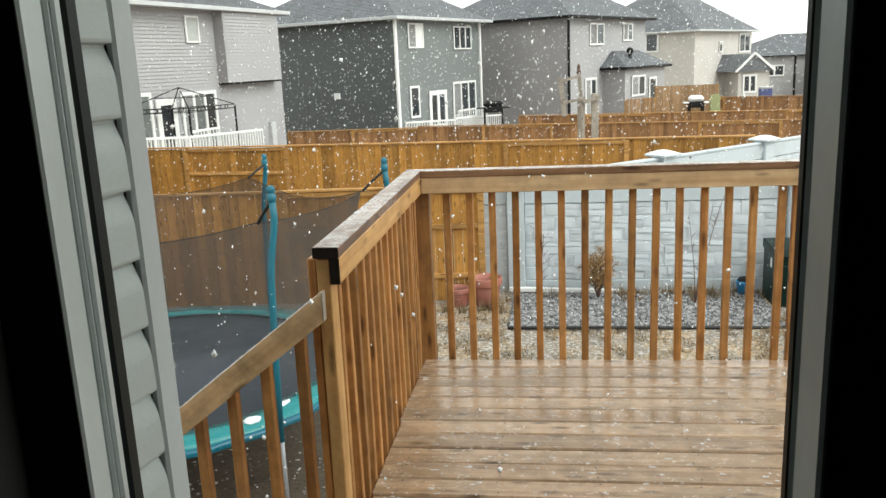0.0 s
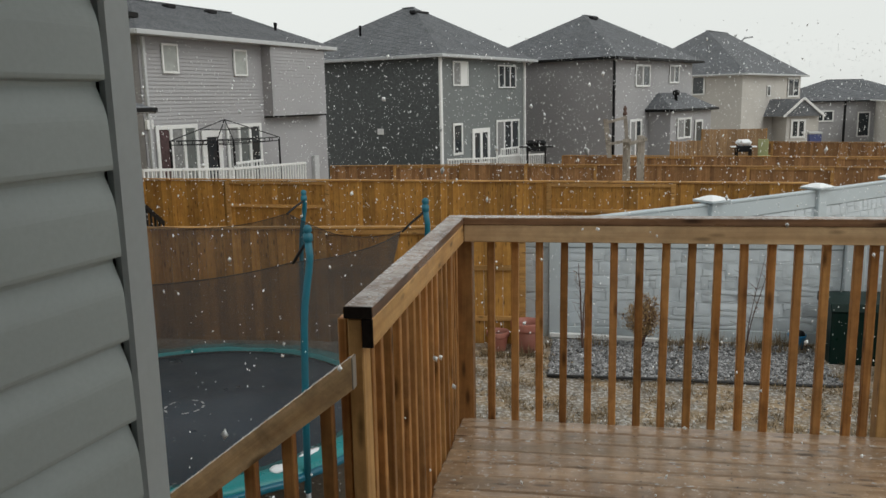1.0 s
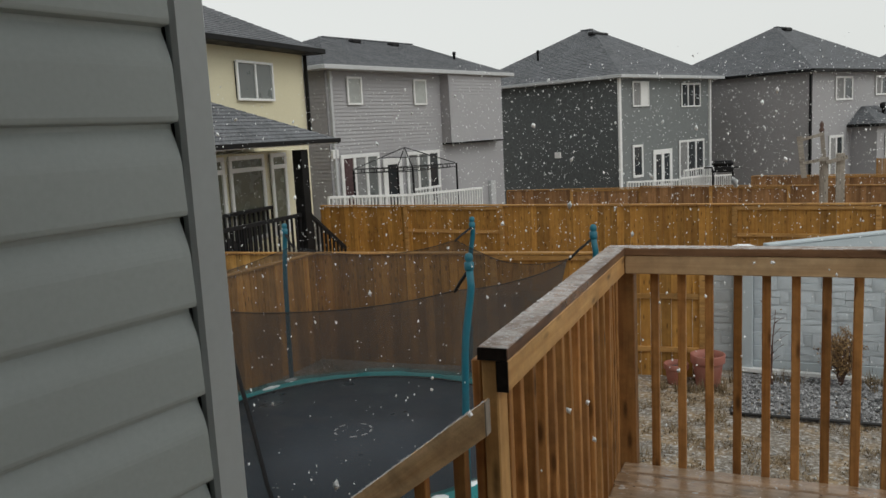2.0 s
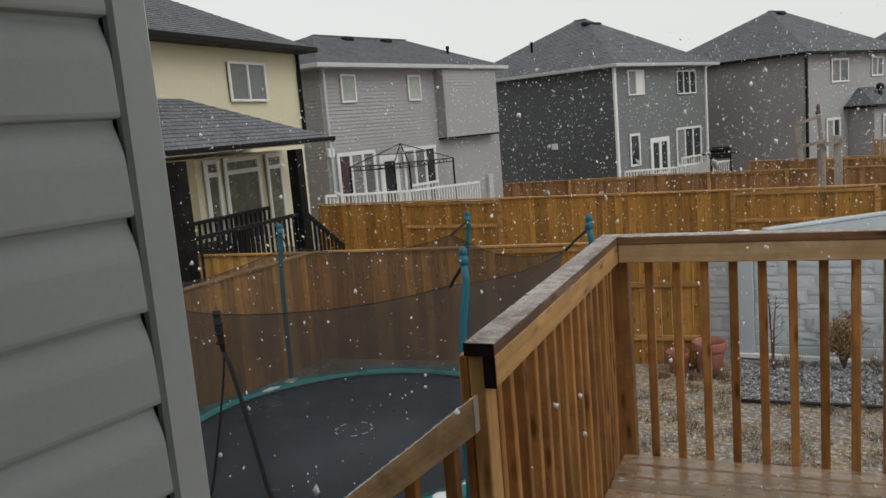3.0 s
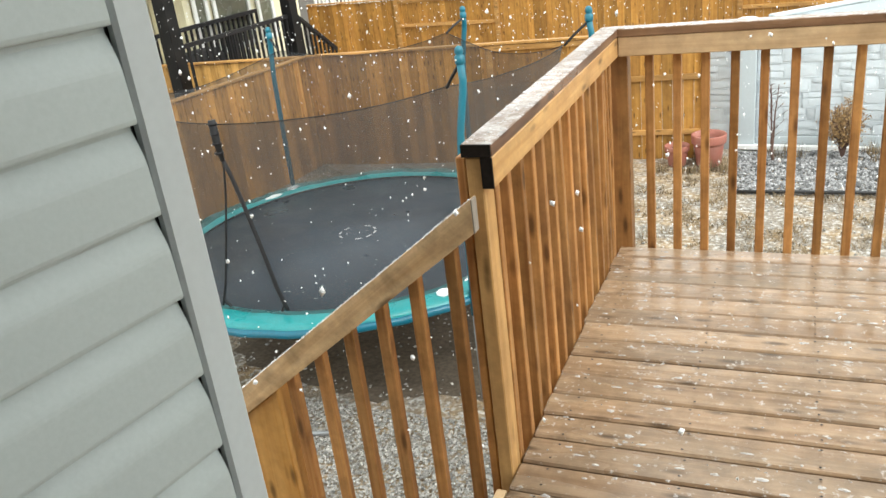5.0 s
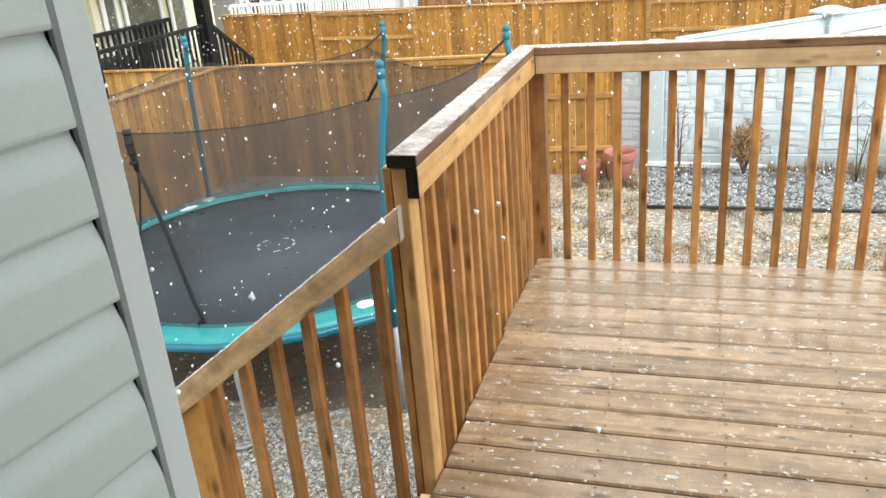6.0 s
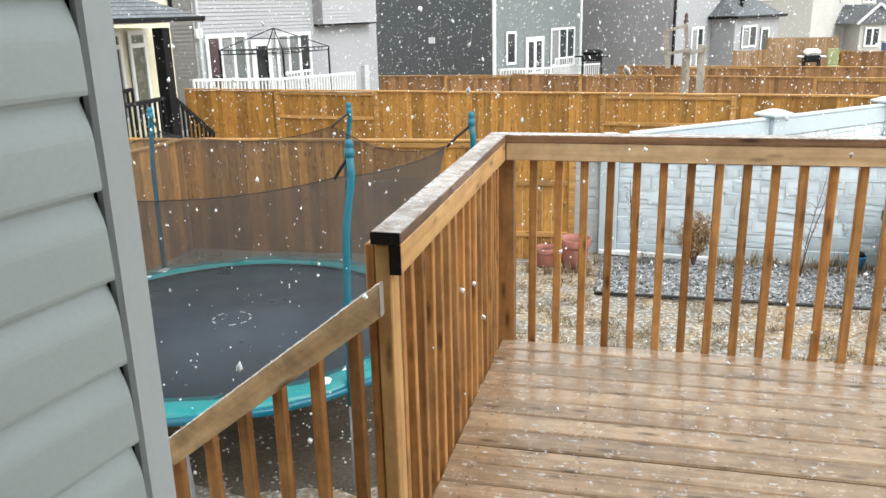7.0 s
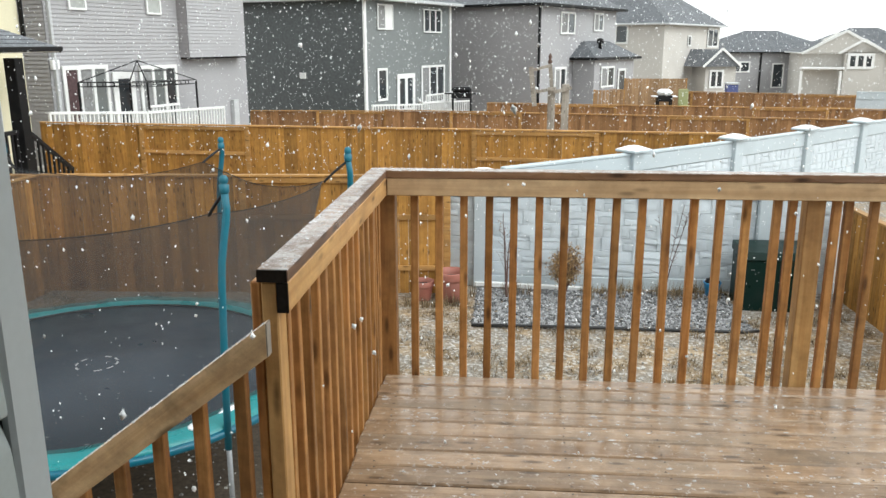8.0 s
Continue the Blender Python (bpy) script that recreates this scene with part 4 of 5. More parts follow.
        part("zip_edge", tube_mesh(pts, 0.016 if side > 0 else 0.009, BLACK_CLOTH, 6), None, t, "black webbing of the entrance")
        part("zip_tie", tube_mesh([pts[-1], ring_pt(1.73, -89.3 + side * (drop + 0.2), MAT_Z + 0.12), ring_pt(1.71, -89.3 + side * (drop - 1.5), MAT_Z + 0.05)], 0.012, BLACK_CLOTH, 6), None, t, "black knotted tie")


build_trampoline()


# ---- neighbouring houses ----
def wall_mesh(m, length, z0, z1, course, material, step=0.03):
    """Lap siding on a wall: along local x from 0, facing -y; every course slants and casts a shadow line."""
    verts, faces = [], []
    z = z0
    while z < z1 - 0.01:
        t = min(z + course, z1)
        o = len(verts)
        verts += [m @ Vector(p) for p in ((0, 0, z), (length, 0, z), (length, -step, z), (0, -step, z), (0, -0.003, t), (length, -0.003, t))]
        faces += [(o, o + 1, o + 2, o + 3), (o + 3, o + 2, o + 5, o + 4)]
        z = t
    return soup("siding", verts, faces, material)


def hip_roof(a, b, over, ze, rise, tail=1.0, end=None):
    """A hip roof on the rectangle a by b, with its eaves, in local places; shingle courses step down it."""
    end = over if end is None else end
    x0, x1, y0, y1 = -over, a + end, -over, b + over
    half = min(x1 - x0, y1 - y0) / 2
    if x1 - x0 >= y1 - y0:
        r0, r1 = Vector((x0 + half, (y0 + y1) / 2, ze + rise)), Vector((x1 - half * tail, (y0 + y1) / 2, ze + rise))
    else:
        r0, r1 = Vector(((x0 + x1) / 2, y0 + half, ze + rise)), Vector(((x0 + x1) / 2, y1 - half, ze + rise))
    c = [Vector((x0, y0, ze)), Vector((x1, y0, ze)), Vector((x1, y1, ze)), Vector((x0, y1, ze))]
    if x1 - x0 >= y1 - y0:
        sides = [(c[0], c[1], r1, r0), (c[1], c[2], r1, r1), (c[2], c[3], r0, r1), (c[3], c[0], r0, r0)]
    else:
        sides = [(c[0], c[1], r0, r0), (c[1], c[2], r1, r0), (c[2], c[3], r1, r1), (c[3], c[0], r0, r1)]
    verts, faces = [], []
    n = max(6, int(math.hypot(half, rise) / 0.14))
    for p, q, s, t in sides:
        up = (q - p).cross(t - p).normalized() * 0.014
        o = len(verts)
        verts += [p, q]
        for k in range(n):
            f0, f1 = k / n, (k + 1) / n
            i = len(verts)
            verts += [p.lerp(t, f0) + up, q.lerp(s, f0) + up, q.lerp(s, f1), p.lerp(t, f1)]
            faces += [(o, o + 1, i + 1, i), (i, i + 1, i + 2, i + 3)] if k == 0 else [(i - 1, i - 2, i + 1, i), (i, i + 1, i + 2, i + 3)]
    # the four slopes share the points where they meet
    seat, places, whole = {}, [], []
    for v in verts:
        key = (round(v.x, 3), round(v.y, 3), round(v.z, 3))
        if key not in seat:
            seat[key] = len(places)
            places.append(v)
    for f in faces:
        ring = []
        for i in f:
            v = verts[i]
            j = seat[(round(v.x, 3), round(v.y, 3), round(v.z, 3))]
            if j not in ring:
                ring.append(j)
        if len(ring) > 2:
            whole.append(tuple(ring))
    return places, whole, r0, r1


def window_part(house, m, s0, s1, z0, z1, lights=2, frame_mat=None, inner=None, name="window", bar=0.06, transom=0.0):
    """A window on the face y = 0 of m: white frame with mullions, in each light a pane, a curtain or a painted
    reflection.
    """
    frame_mat = frame_mat or WHITE
    w = part(name, block(s1 - s0, 0.05, z1 - z0, SEAL, 0), None, house, "", m @ Matrix.Translation(((s0 + s1) / 2, -0.01, (z0 + z1) / 2)))
    for za, zb in ((z0 - bar / 2, z0 + bar / 2), (z1 - bar / 2, z1 + bar / 2)) + (((z1 - transom - bar / 2, z1 - transom + bar / 2),) if transom else ()):
        box("frame", s0 - bar / 2, s1 + bar / 2, -0.085, -0.036, za, zb, frame_mat, w, "", 0.004, m)
    step = (s1 - s0) / lights
    for k in range(lights + 1):
        x = s0 + k * step
        box("mullion", x - bar / 2, x + bar / 2, -0.084, -0.0365, z0 + bar / 2 + 0.001, z1 - bar / 2 - 0.001, frame_mat, w, "", 0.004, m)
    for k in range(lights):
        x = s0 + k * step
        if inner and inner[k % len(inner)]:
            box("curtain", x + bar / 2, x + step - bar / 2, -0.048, -0.038, z0 + bar / 2, z1 - bar / 2, inner[k % len(inner)], w, "", 0, m)
        else:
            box("pane", x + bar / 2, x + step - bar / 2, -0.052, -0.038, z0 + bar / 2, z1 - bar / 2, GLASS, w, "", 0, m)
    return w


def house_frame(cx, cy, ux, uy):
    n = math.hypot(ux, uy)
    ux, uy = ux / n, uy / n
    return Matrix(((ux, -uy, 0, cx), (uy, ux, 0, cy), (0, 0, 1, 0), (0, 0, 0, 1)))


def left_face(m):
    """The frame of the face at local x = 0: its x runs back towards the corner at 0."""
    return m @ Matrix(((0, 1, 0, 0), (-1, 0, 0, 0), (0, 0, 1, 0), (0, 0, 0, 1)))


def build_house(m, a, b, ze, rise, front, side, label, eave, base=-2.8, course=0.105, over=0.45, siding=True, vents=(), tail=1.0, end=None, pipes=()):
    end = over if end is None else end
    h = thing("house", m @ Matrix.Translation((a / 2, b / 2, base)), label, "house", "neighbouring houses")
    part("wall", block(a - 0.02, b - 0.02, ze - base - 0.02, front, 0), None, h, "", m @ Matrix.Translation((a / 2, b / 2, (ze + base) / 2)))
    if siding:
        part("front_siding", wall_mesh(Matrix.Identity(4), a, base, ze, course, front, 0.026), None, h, "lap siding", m)
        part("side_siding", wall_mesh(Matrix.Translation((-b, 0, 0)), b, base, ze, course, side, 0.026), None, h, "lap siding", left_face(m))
    v, f, r0, r1 = hip_roof(a, b, over, ze, rise, tail, end)
    roof = part("roof", soup("roof", v, f, SHINGLE), None, h, "dark grey asphalt shingle hip roof", m)
    for n, (x0, x1, y0, y1) in enumerate(((-over - 0.06, a + end + 0.06, -over - 0.07, -over), (-over - 0.07, -over, -over + 0.001, b + over), (a + end, a + end + 0.07, -over + 0.001, b + over))):
        box("gutter", x0, x1, y0, y1, ze - 0.11, ze + 0.015, eave, h, "", 0.012, m)
    box("soffit", -over + 0.01, a + end - 0.01, -over + 0.01, b + over - 0.01, ze - 0.10, ze - 0.03, eave, h, "", 0, m)
    for x, y, z, wide in vents:
        part("roof_vent", block(wide, 0.3, 0.16, BLACK, 0.04), None, roof, "black roof vent", m @ Matrix.Translation((x, y, z)))
    for x, y, z in pipes:
        part("vent_pipe", lathe_mesh([(0.05, -0.25), (0.05, 0.2), (0.065, 0.2), (0.065, 0.32), (0.02, 0.33)], BLACK, 10), None, roof, "black vent pipe", m @ Matrix.Translation((x, y, z)))
    stick("ridge_cap", m @ (r0 + Vector((0, 0, 0.01))), m @ (r1 + Vector((0, 0, 0.01)) + Vector((0.02, 0, 0))), 0.22, 0.035, SHINGLE, roof)
    return h, roof


def downspout(house, m, s, z0, z1, material, w=0.09):
    box("downspout", s - w / 2, s + w / 2, -0.12, -0.022, z0, z1, material, house, "", 0.01, m)


def picket_rail(house, m, s0, s1, y, zt, zb, material, slope=0.0, step=0.13, name="deck_rail"):
    """A light deck rail in front of a house: top and foot rails and thin pickets in one run."""
    r = part(name, block(0.06, 0.06, zt - zb, material, 0.004), None, house, "", m @ Matrix.Translation((s0, y, (zt + zb) / 2)))
    stick("top_rail", m @ Vector((s0, y, zt)), m @ Vector((s1, y, zt + slope)), 0.08, 0.07, material, r)
    stick("foot_rail", m @ Vector((s0, y, zb + 0.1)), m @ Vector((s1, y, zb + 0.1 + slope)), 0.05, 0.05, material, r)
    n = int(abs(s1 - s0) / step)
    for k in range(n + 1):
        x = s0 + (s1 - s0) * k / n
        dz = slope * k / n
        box("picket", x - 0.02, x + 0.02, y - 0.018, y + 0.018, zb + 0.06 + dz, zt - 0.03 + dz, material, r, "", 0, m)
    return r


def house_cream():
    m = Matrix(((0, -1, 0, -10.93), (1, 0, 0, 9.6), (0, 0, 1, 0), (0, 0, 0, 1)))
    h, roof = build_house(m, 8.5, 9.0, 3.82, 2.4, CREAM, CREAM, "cream stucco two-storey house with dark eaves and porch", EAVE_BLACK, siding=False, over=0.5, end=0.12)

    def s(v):
        return 8.5 - v

    # grey fill paints the reflection in the upper glass
    window_part(h, m, 5.68, 7.02, 2.59, 3.41, 2, inner=(DIM_PANE,), bar=0.055)
    downspout(h, m, s(0.02), 1.7, 3.7, EAVE_BLACK, 0.05)
    # porch: lower hip roof on black posts, bay windows behind it
    deck_z = -0.95
    y0 = -2.2
    x0, x1 = s(7.6), 6.12
    v, f, r0, r1 = hip_roof(x1 - x0, 3.6, 0.0, 1.62, 0.98, 1.4)
    part("porch_roof", soup("porch_roof", v, f, SHINGLE), None, h, "lower shingle porch roof", m @ Matrix.Translation((x0, y0, 0)))
    box("porch_eave", x0 - 0.03, x1 + 0.03, y0 - 0.06, y0, 1.55, 1.64, EAVE_BLACK, h, "", 0.01, m)
    box("porch_eave", x1, x1 + 0.06, y0 + 0.001, 0.2, 1.52, 1.64, EAVE_BLACK, h, "", 0.01, m)
    # soffit whitened to bounce light onto the dim bay wall
    box("porch_soffit", x0, x1, y0 + 0.01, -0.03, 1.53, 1.58, WHITE, h, "", 0, m)
    for x in (s(7.1), 4.98):
        box("porch_post", x - 0.13, x + 0.13, y0 + 0.15, y0 + 0.37, -2.4, 1.44, EAVE_BLACK, h, "black porch post", 0.01, m)
    # unseen deck top, made pale to reflect light up into the porch
    box("porch_deck", x0 + 0.1, x1 - 0.9, y0 + 0.12, -0.05, deck_z - 0.2, deck_z, PALE_POST, h, "", 0.005, m)
    box("bay", s(5.25), s(1.9), -0.8, -0.02, deck_z, 1.43, CREAM, h, "", 0.005, m)
    mb = m @ Matrix.Translation((0, -0.8, 0))
    for a, b in ((5.02, 4.66), (4.42, 3.3), (2.97, 2.46)):
        # olive fill paints the reflection in the bay glass
        window_part(h, mb, s(a), s(b), -0.35, 1.34, 1, inner=(OLIVE_REFLECTION,), bar=0.09, transom=0.25)
    picket_rail(h, m, s(7.05), s(3.5), y0 + 0.28, 0.12, deck_z, BLACK, step=0.16, name="porch_rail")
    picket_rail(h, m, s(6.4), s(3.3), -1.0, 0.25, deck_z, BLACK, step=0.16, name="porch_rail")
    picket_rail(h, m, s(3.35), s(1.9), y0 + 0.28, 0.12, deck_z, BLACK, slope=-0.95, step=0.15, name="stair_rail")
    b = thing("barbecue", m @ Matrix.Translation((s(6.2), -1.4, deck_z)), "covered black barbecue on the neighbour's porch", "barbecue")
    part("cover", block(1.1, 0.6, 0.85, BLACK_CLOTH, 0.12), None, b, "", m @ Matrix.Translation((s(6.0), -1.45, deck_z + 0.43)))


house_cream()


def house_grey():
    m = house_frame(-11.68, 20.4, 0.243, 0.97)
    h, roof = build_house(m, 9.12, 8.0, 3.62, 1.47, GREY_SIDING, TAUPE_SIDING, "light grey two-storey house with lap siding and deck", GUTTER_GREY, vents=((5.1, 3.4, 4.93, 0.42), (7.2, 3.4, 4.93, 0.42)), tail=0.05, end=0.12, pipes=((8.4, 1.5, 4.22),))
    downspout(h, m, 0.12, -2.6, 3.5, GUTTER_GREY)
    window_part(h, m, 0.84, 1.42, 2.58, 3.33, 1, inner=(BLIND,), bar=0.06)
    window_part(h, m, 3.92, 4.52, 2.56, 3.31, 1, inner=(BLIND,), bar=0.06)
    # upper box that juts out
    part("upper_bay", block(3.2, 0.34, 2.3, GREY_SIDING, 0), None, h, "jutting upper bay", m @ Matrix.Translation((6.98, -0.18, 2.42)))
    mb = m @ Matrix.Translation((5.37, -0.36, 0))
    part("bay_siding", wall_mesh(Matrix.Identity(4), 3.22, 1.28, 3.55, 0.105, GREY_SIDING, 0.026), None, h, "lap siding", mb)
    part("bay_siding", wall_mesh(Matrix.Translation((-0.35, 0, 0)), 0.35, 1.28, 3.55, 0.105, TAUPE_SIDING, 0.026), None, h, "lap siding", left_face(mb))
    box("bay_foot", 5.35, 8.6, -0.38, -0.01, 1.22, 1.275, EAVE_BLACK, h, "", 0.004, m)
    window_part(h, m, 0.40, 1.97, -1.2, 1.08, 3, inner=(CURTAIN_RED, CURTAIN, DIM_PANE), bar=0.11)
    window_part(h, m, 3.38, 5.02, -1.2, 1.02, 3, inner=(CURTAIN, DIM_PANE, None), bar=0.11)
    window_part(h, m, 2.28, 2.98, -1.25, 0.83, 1, name="patio_door", bar=0.2)
    box("wall_lamp", 0.0, 0.24, -0.12, -0.02, 1.05, 1.3, WHITE, h, "", 0.01, m)
    box("meter_box", 8.0, 8.3, -0.16, -0.02, -1.2, -0.2, GUTTER_GREY, h, "", 0.01, m)
    y = -1.0
    box("deck_floor", -0.9, 6.3, y, -0.03, -1.45, -1.3, WHITE, h, "", 0.005, m)
    picket_rail(h, m, -1.2, 2.3, y, 0.08, -1.0, WHITE, slope=-0.26, step=0.14)
    picket_rail(h, m, 2.35, 6.1, y, -0.18, -1.0, WHITE, slope=-0.12, step=0.14)
    picket_rail(h, m, 3.2, 4.6, -0.4, -0.1, -1.0, WHITE, step=0.14)
    # bare gazebo frame on the deck
    g = thing("gazebo_frame", m @ Matrix.Translation((2.2, -0.6, -1.3)), "bare black steel gazebo frame on the neighbour's deck", "gazebo")
    apex = Vector((2.6, -0.6, 1.24))
    cs = [Vector((0.28, -0.6, 0.73)), Vector((2.5, -0.96, 0.63)), Vector((5.27, -0.6, 0.60)), Vector((2.75, -0.16, 0.64))]
    for k, c in enumerate(cs):
        stick("post", m @ Vector((c.x, c.y, -1.3)), m @ c, 0.05, 0.05, BLACK, g)
        stick("rafter", m @ c, m @ apex, 0.025, 0.025, BLACK, g)
        n = cs[(k + 1) % 4]
        stick("beam", m @ c, m @ n, 0.026, 0.026, BLACK, g)
        stick("beam", m @ (c - Vector((0, 0, 0.11))), m @ (n - Vector((0, 0, 0.11))), 0.022, 0.022, BLACK, g)
        for i in range(1, 6):
            p = c.lerp(n, i / 6)
            stick("lattice_bar", m @ (p - Vector((0, 0, 0.10))), m @ (p - Vector((0, 0, 0.01))), 0.02, 0.02, BLACK, g)
    mid = [(c + apex) / 2 for c in cs]
    for k in range(4):
        stick("purlin", m @ mid[k], m @ mid[(k + 1) % 4], 0.018, 0.018, BLACK, g)


house_grey()


def house_slate():
    m = house_frame(-5.96, 33.6, 0.39, 0.92)
    # front and side tones carry the light and shade of one siding
    h, roof = build_house(m, 7.6, 8.2, 3.5, 2.45, SLATE_LIT, SLATE_SHADED, "dark slate two-storey house with white trim", GUTTER_GREY, course=0.11, vents=((3.6, 3.35, 5.66, 1.25),), pipes=((1.5, 5.2, 4.75),))
    downspout(h, m, 0.0, -2.6, 3.4, WHITE, 0.15)
    downspout(h, m, 7.5, -2.6, 3.4, WHITE, 0.13)
    window_part(h, m, 1.02, 2.2, 2.28, 3.25, 2, inner=(CURTAIN, WHITE))
    window_part(h, m, 4.95, 6.6, 2.2, 3.18, 3)
    window_part(h, m, 0.97, 1.65, -0.62, 0.64, 1, bar=0.1)
    window_part(h, m, 2.6, 3.95, -1.2, 0.30, 2, name="patio_door", bar=0.2)
    window_part(h, m, 4.72, 6.9, -1.0, 0.66, 3, inner=(CURTAIN, None, None), bar=0.1)
    box("vent_cover", -3.2, -2.9, -0.1, -0.02, 0.25, 0.5, WHITE, h, "", 0.01, left_face(m))
    box("deck_floor", -1.2, 6.9, -1.2, -0.03, -1.6, -1.5, WHITE, h, "", 0.005, m)
    picket_rail(h, m, -1.3, 2.6, -1.2, -0.66, -1.5, WHITE, slope=-0.2, step=0.2)
    picket_rail(h, m, 2.7, 7.4, -1.2, -0.8, -1.5, WHITE, slope=-0.2, step=0.2)
    picket_rail(h, m, 3.6, 6.4, -0.9, -0.55, -1.5, WHITE, step=0.2)


house_slate()


def house_taupe():
    m = house_frame(1.26, 41.0, 0.5, 0.866)
    h, roof = build_house(m, 9.3, 8.0, 3.55, 2.5, GREY_SIDING, TAUPE_SIDING, "taupe-grey two-storey house with small porch roof", EAVE_BLACK, course=0.11, vents=((4.4, 3.6, 5.9, 0.6),))
    downspout(h, m, 0.02, -2.6, 3.4, BLACK, 0.12)
    window_part(h, m, 2.32, 3.85, 2.18, 3.2, 2, inner=(CURTAIN, None), bar=0.09)
    window_part(h, m, 6.28, 7.4, 2.36, 3.25, 2, inner=(CURTAIN, None), bar=0.09)
    window_part(h, m, 1.80, 3.0, -1.4, 0.46, 2, inner=(CURTAIN, None), bar=0.12)
    x0, x1 = 3.5, 9.5
    v, f, r0, r1 = hip_roof(x1 - x0, 2.8, 0.0, 0.96, 0.85)
    part("porch_roof", soup("porch_roof", v, f, SHINGLE), None, h, "lower shingle roof", m @ Matrix.Translation((x0, -1.5, 0)))
    box("porch_eave", x0 - 0.05, x1 + 0.05, -1.57, -1.5, 0.84, 0.98, EAVE_BLACK, h, "", 0.01, m)
    box("porch_eave", x0 - 0.05, x0, -1.499, -0.02, 0.84, 0.98, EAVE_BLACK, h, "", 0.01, m)
    box("porch_wall", 3.9, 9.2, -1.25, -0.02, -2.6, 0.93, GREY_SIDING, h, "", 0.01, m)
    mp = m @ Matrix.Translation((0, -1.25, 0))
    window_part(h, mp, 4.68, 6.3, -0.55, 0.45, 2, inner=(CURTAIN, None), bar=0.1)
    window_part(h, mp, 6.95, 7.85, -1.3, 0.28, 1, bar=0.12)
    part("vent_pipe", lathe_mesh([(0.09, 0), (0.09, 0.28), (0.18, 0.32), (0.18, 0.5), (0.06, 0.58)], BLACK, 12), None, roof, "", m @ Matrix.Translation((5.6, -0.75, 1.38)))


house_taupe()


def house_beige():
    m = house_frame(10.62, 60.0, 0.5, 0.866)
    h, roof = build_house(m, 13.0, 9.0, 3.05, 3.4, HAZED_BEIGE, GREY_SIDING, "beige two-storey house with gabled porch", GUTTER_GREY, course=0.2, siding=False, vents=((5.5, 4.6, 6.4, 0.42),))
    window_part(h, m, 9.7, 12.3, 1.4, 2.8, 2, bar=0.14)
    window_part(h, m, 5.0, 5.6, 1.5, 2.2, 1, bar=0.1)
    window_part(h, left_face(m), -3.6, -2.7, 1.7, 2.95, 1, bar=0.12)
    window_part(h, left_face(m), -3.4, -2.4, -0.7, -0.2, 1, bar=0.1)
    # porch with a gable towards the viewer
    bm = bmesh.new()
    p = [bm.verts.new(Vector(q)) for q in ((12.3, 64.5, 0.0), (14.1, 62.6, 0.0), (16.9, 63.4, 0.0), (15.4, 62.9, 1.25), (13.2, 65.5, 1.25), (16.0, 66.5, 0.0))]
    bm.faces.new((p[0], p[1], p[3], p[4]))
    bm.faces.new((p[3], p[2], p[5], p[4]))
    bm.faces.new((p[1], p[2], p[3]))
    part("porch_roof", bm, SHINGLE, h, "gabled porch roof")
    stick("barge_board", (14.0, 62.5, -0.02), (15.4, 62.8, 1.3), 0.06, 0.16, WHITE, h)
    stick("barge_board", (15.4, 62.8, 1.3), (17.0, 63.3, -0.02), 0.06, 0.16, WHITE, h)
    mp = house_frame(14.2, 62.9, 0.95, 0.3)
    box("porch_wall", 0.1, 2.6, 0.0, 2.0, -3.0, 0.05, HAZED_BEIGE, h, "", 0.01, mp)
    window_part(h, mp, 0.5, 1.5, -1.5, -0.3, 2, bar=0.14)


house_beige()


def far_houses():
    m = house_frame(21.6, 88.0, 0.97, 0.22)
    h, roof = build_house(m, 12.9, 9.0, 0.8, 2.15, GREY_SIDING, GREY_SIDING, "far grey house with low hip roof", EAVE_BLACK, base=-6.0, siding=False)
    window_part(h, m, 1.0, 3.0, -1.2, -0.2, 2, bar=0.14)
    window_part(h, m, 5.6, 6.8, -2.8, -0.4, 1, bar=0.14)
    downspout(h, m, 4.2, -5, 0.7, BLACK, 0.2)
    m = house_frame(26.9, 80.0, 0.98, -0.18)
    h, roof = build_house(m, 11.5, 9.0, 0.85, 2.2, HAZED_BEIGE, HAZED_BEIGE, "far beige house with white gables and veranda", WHITE, base=-6.0, siding=False)
    for x0, x1, zt in ((-0.1, 6.75, 2.65), (3.0, 6.7, 1.9)):
        bm = bmesh.new()
        p = [bm.verts.new(q) for q in ((x0, -1.0, 0.85), (x1, -1.0, 0.85), ((x0 + x1) / 2, -1.0, zt), (x0, 3.5, 0.85), (x1, 3.5, 0.85), ((x0 + x1) / 2, 3.5, zt))]
        for q in ((0, 1, 2), (0, 2, 5, 3), (2, 1, 4, 5), (0, 3, 4, 1)):
            bm.faces.new([p[i] for i in q])
        part("gable", bm, HAZED_BEIGE, h, "", m)
        mid = (x0 + x1) / 2
        stick("barge_board", m @ Vector((x0 - 0.2, -1.1, 0.75)), m @ Vector((mid, -1.1, zt + 0.08)), 0.08, 0.22, WHITE, h)
        stick("barge_board", m @ Vector((mid, -1.1, zt + 0.08)), m @ Vector((x1 + 0.2, -1.1, 0.75)), 0.08, 0.22, WHITE, h)
    window_part(h, m @ Matrix.Translation((0, -0.9, 0)), 3.75, 5.75, -0.5, 0.66, 3, bar=0.24)
    box("bay", 3.4, 6.6, -0.88, -0.02, -6, 0.8, HAZED_BEIGE, h, "", 0.01, m)
    box("veranda_roof", -0.2, 3.38, -1.6, -0.02, -0.64, -0.46, WHITE, h, "", 0.02, m)
    for x in (-0.2, 3.1):
        box("veranda_post", x - 0.1, x + 0.1, -1.5, -1.3, -5.5, -0.78, WHITE, h, "", 0.01, m)


far_houses()


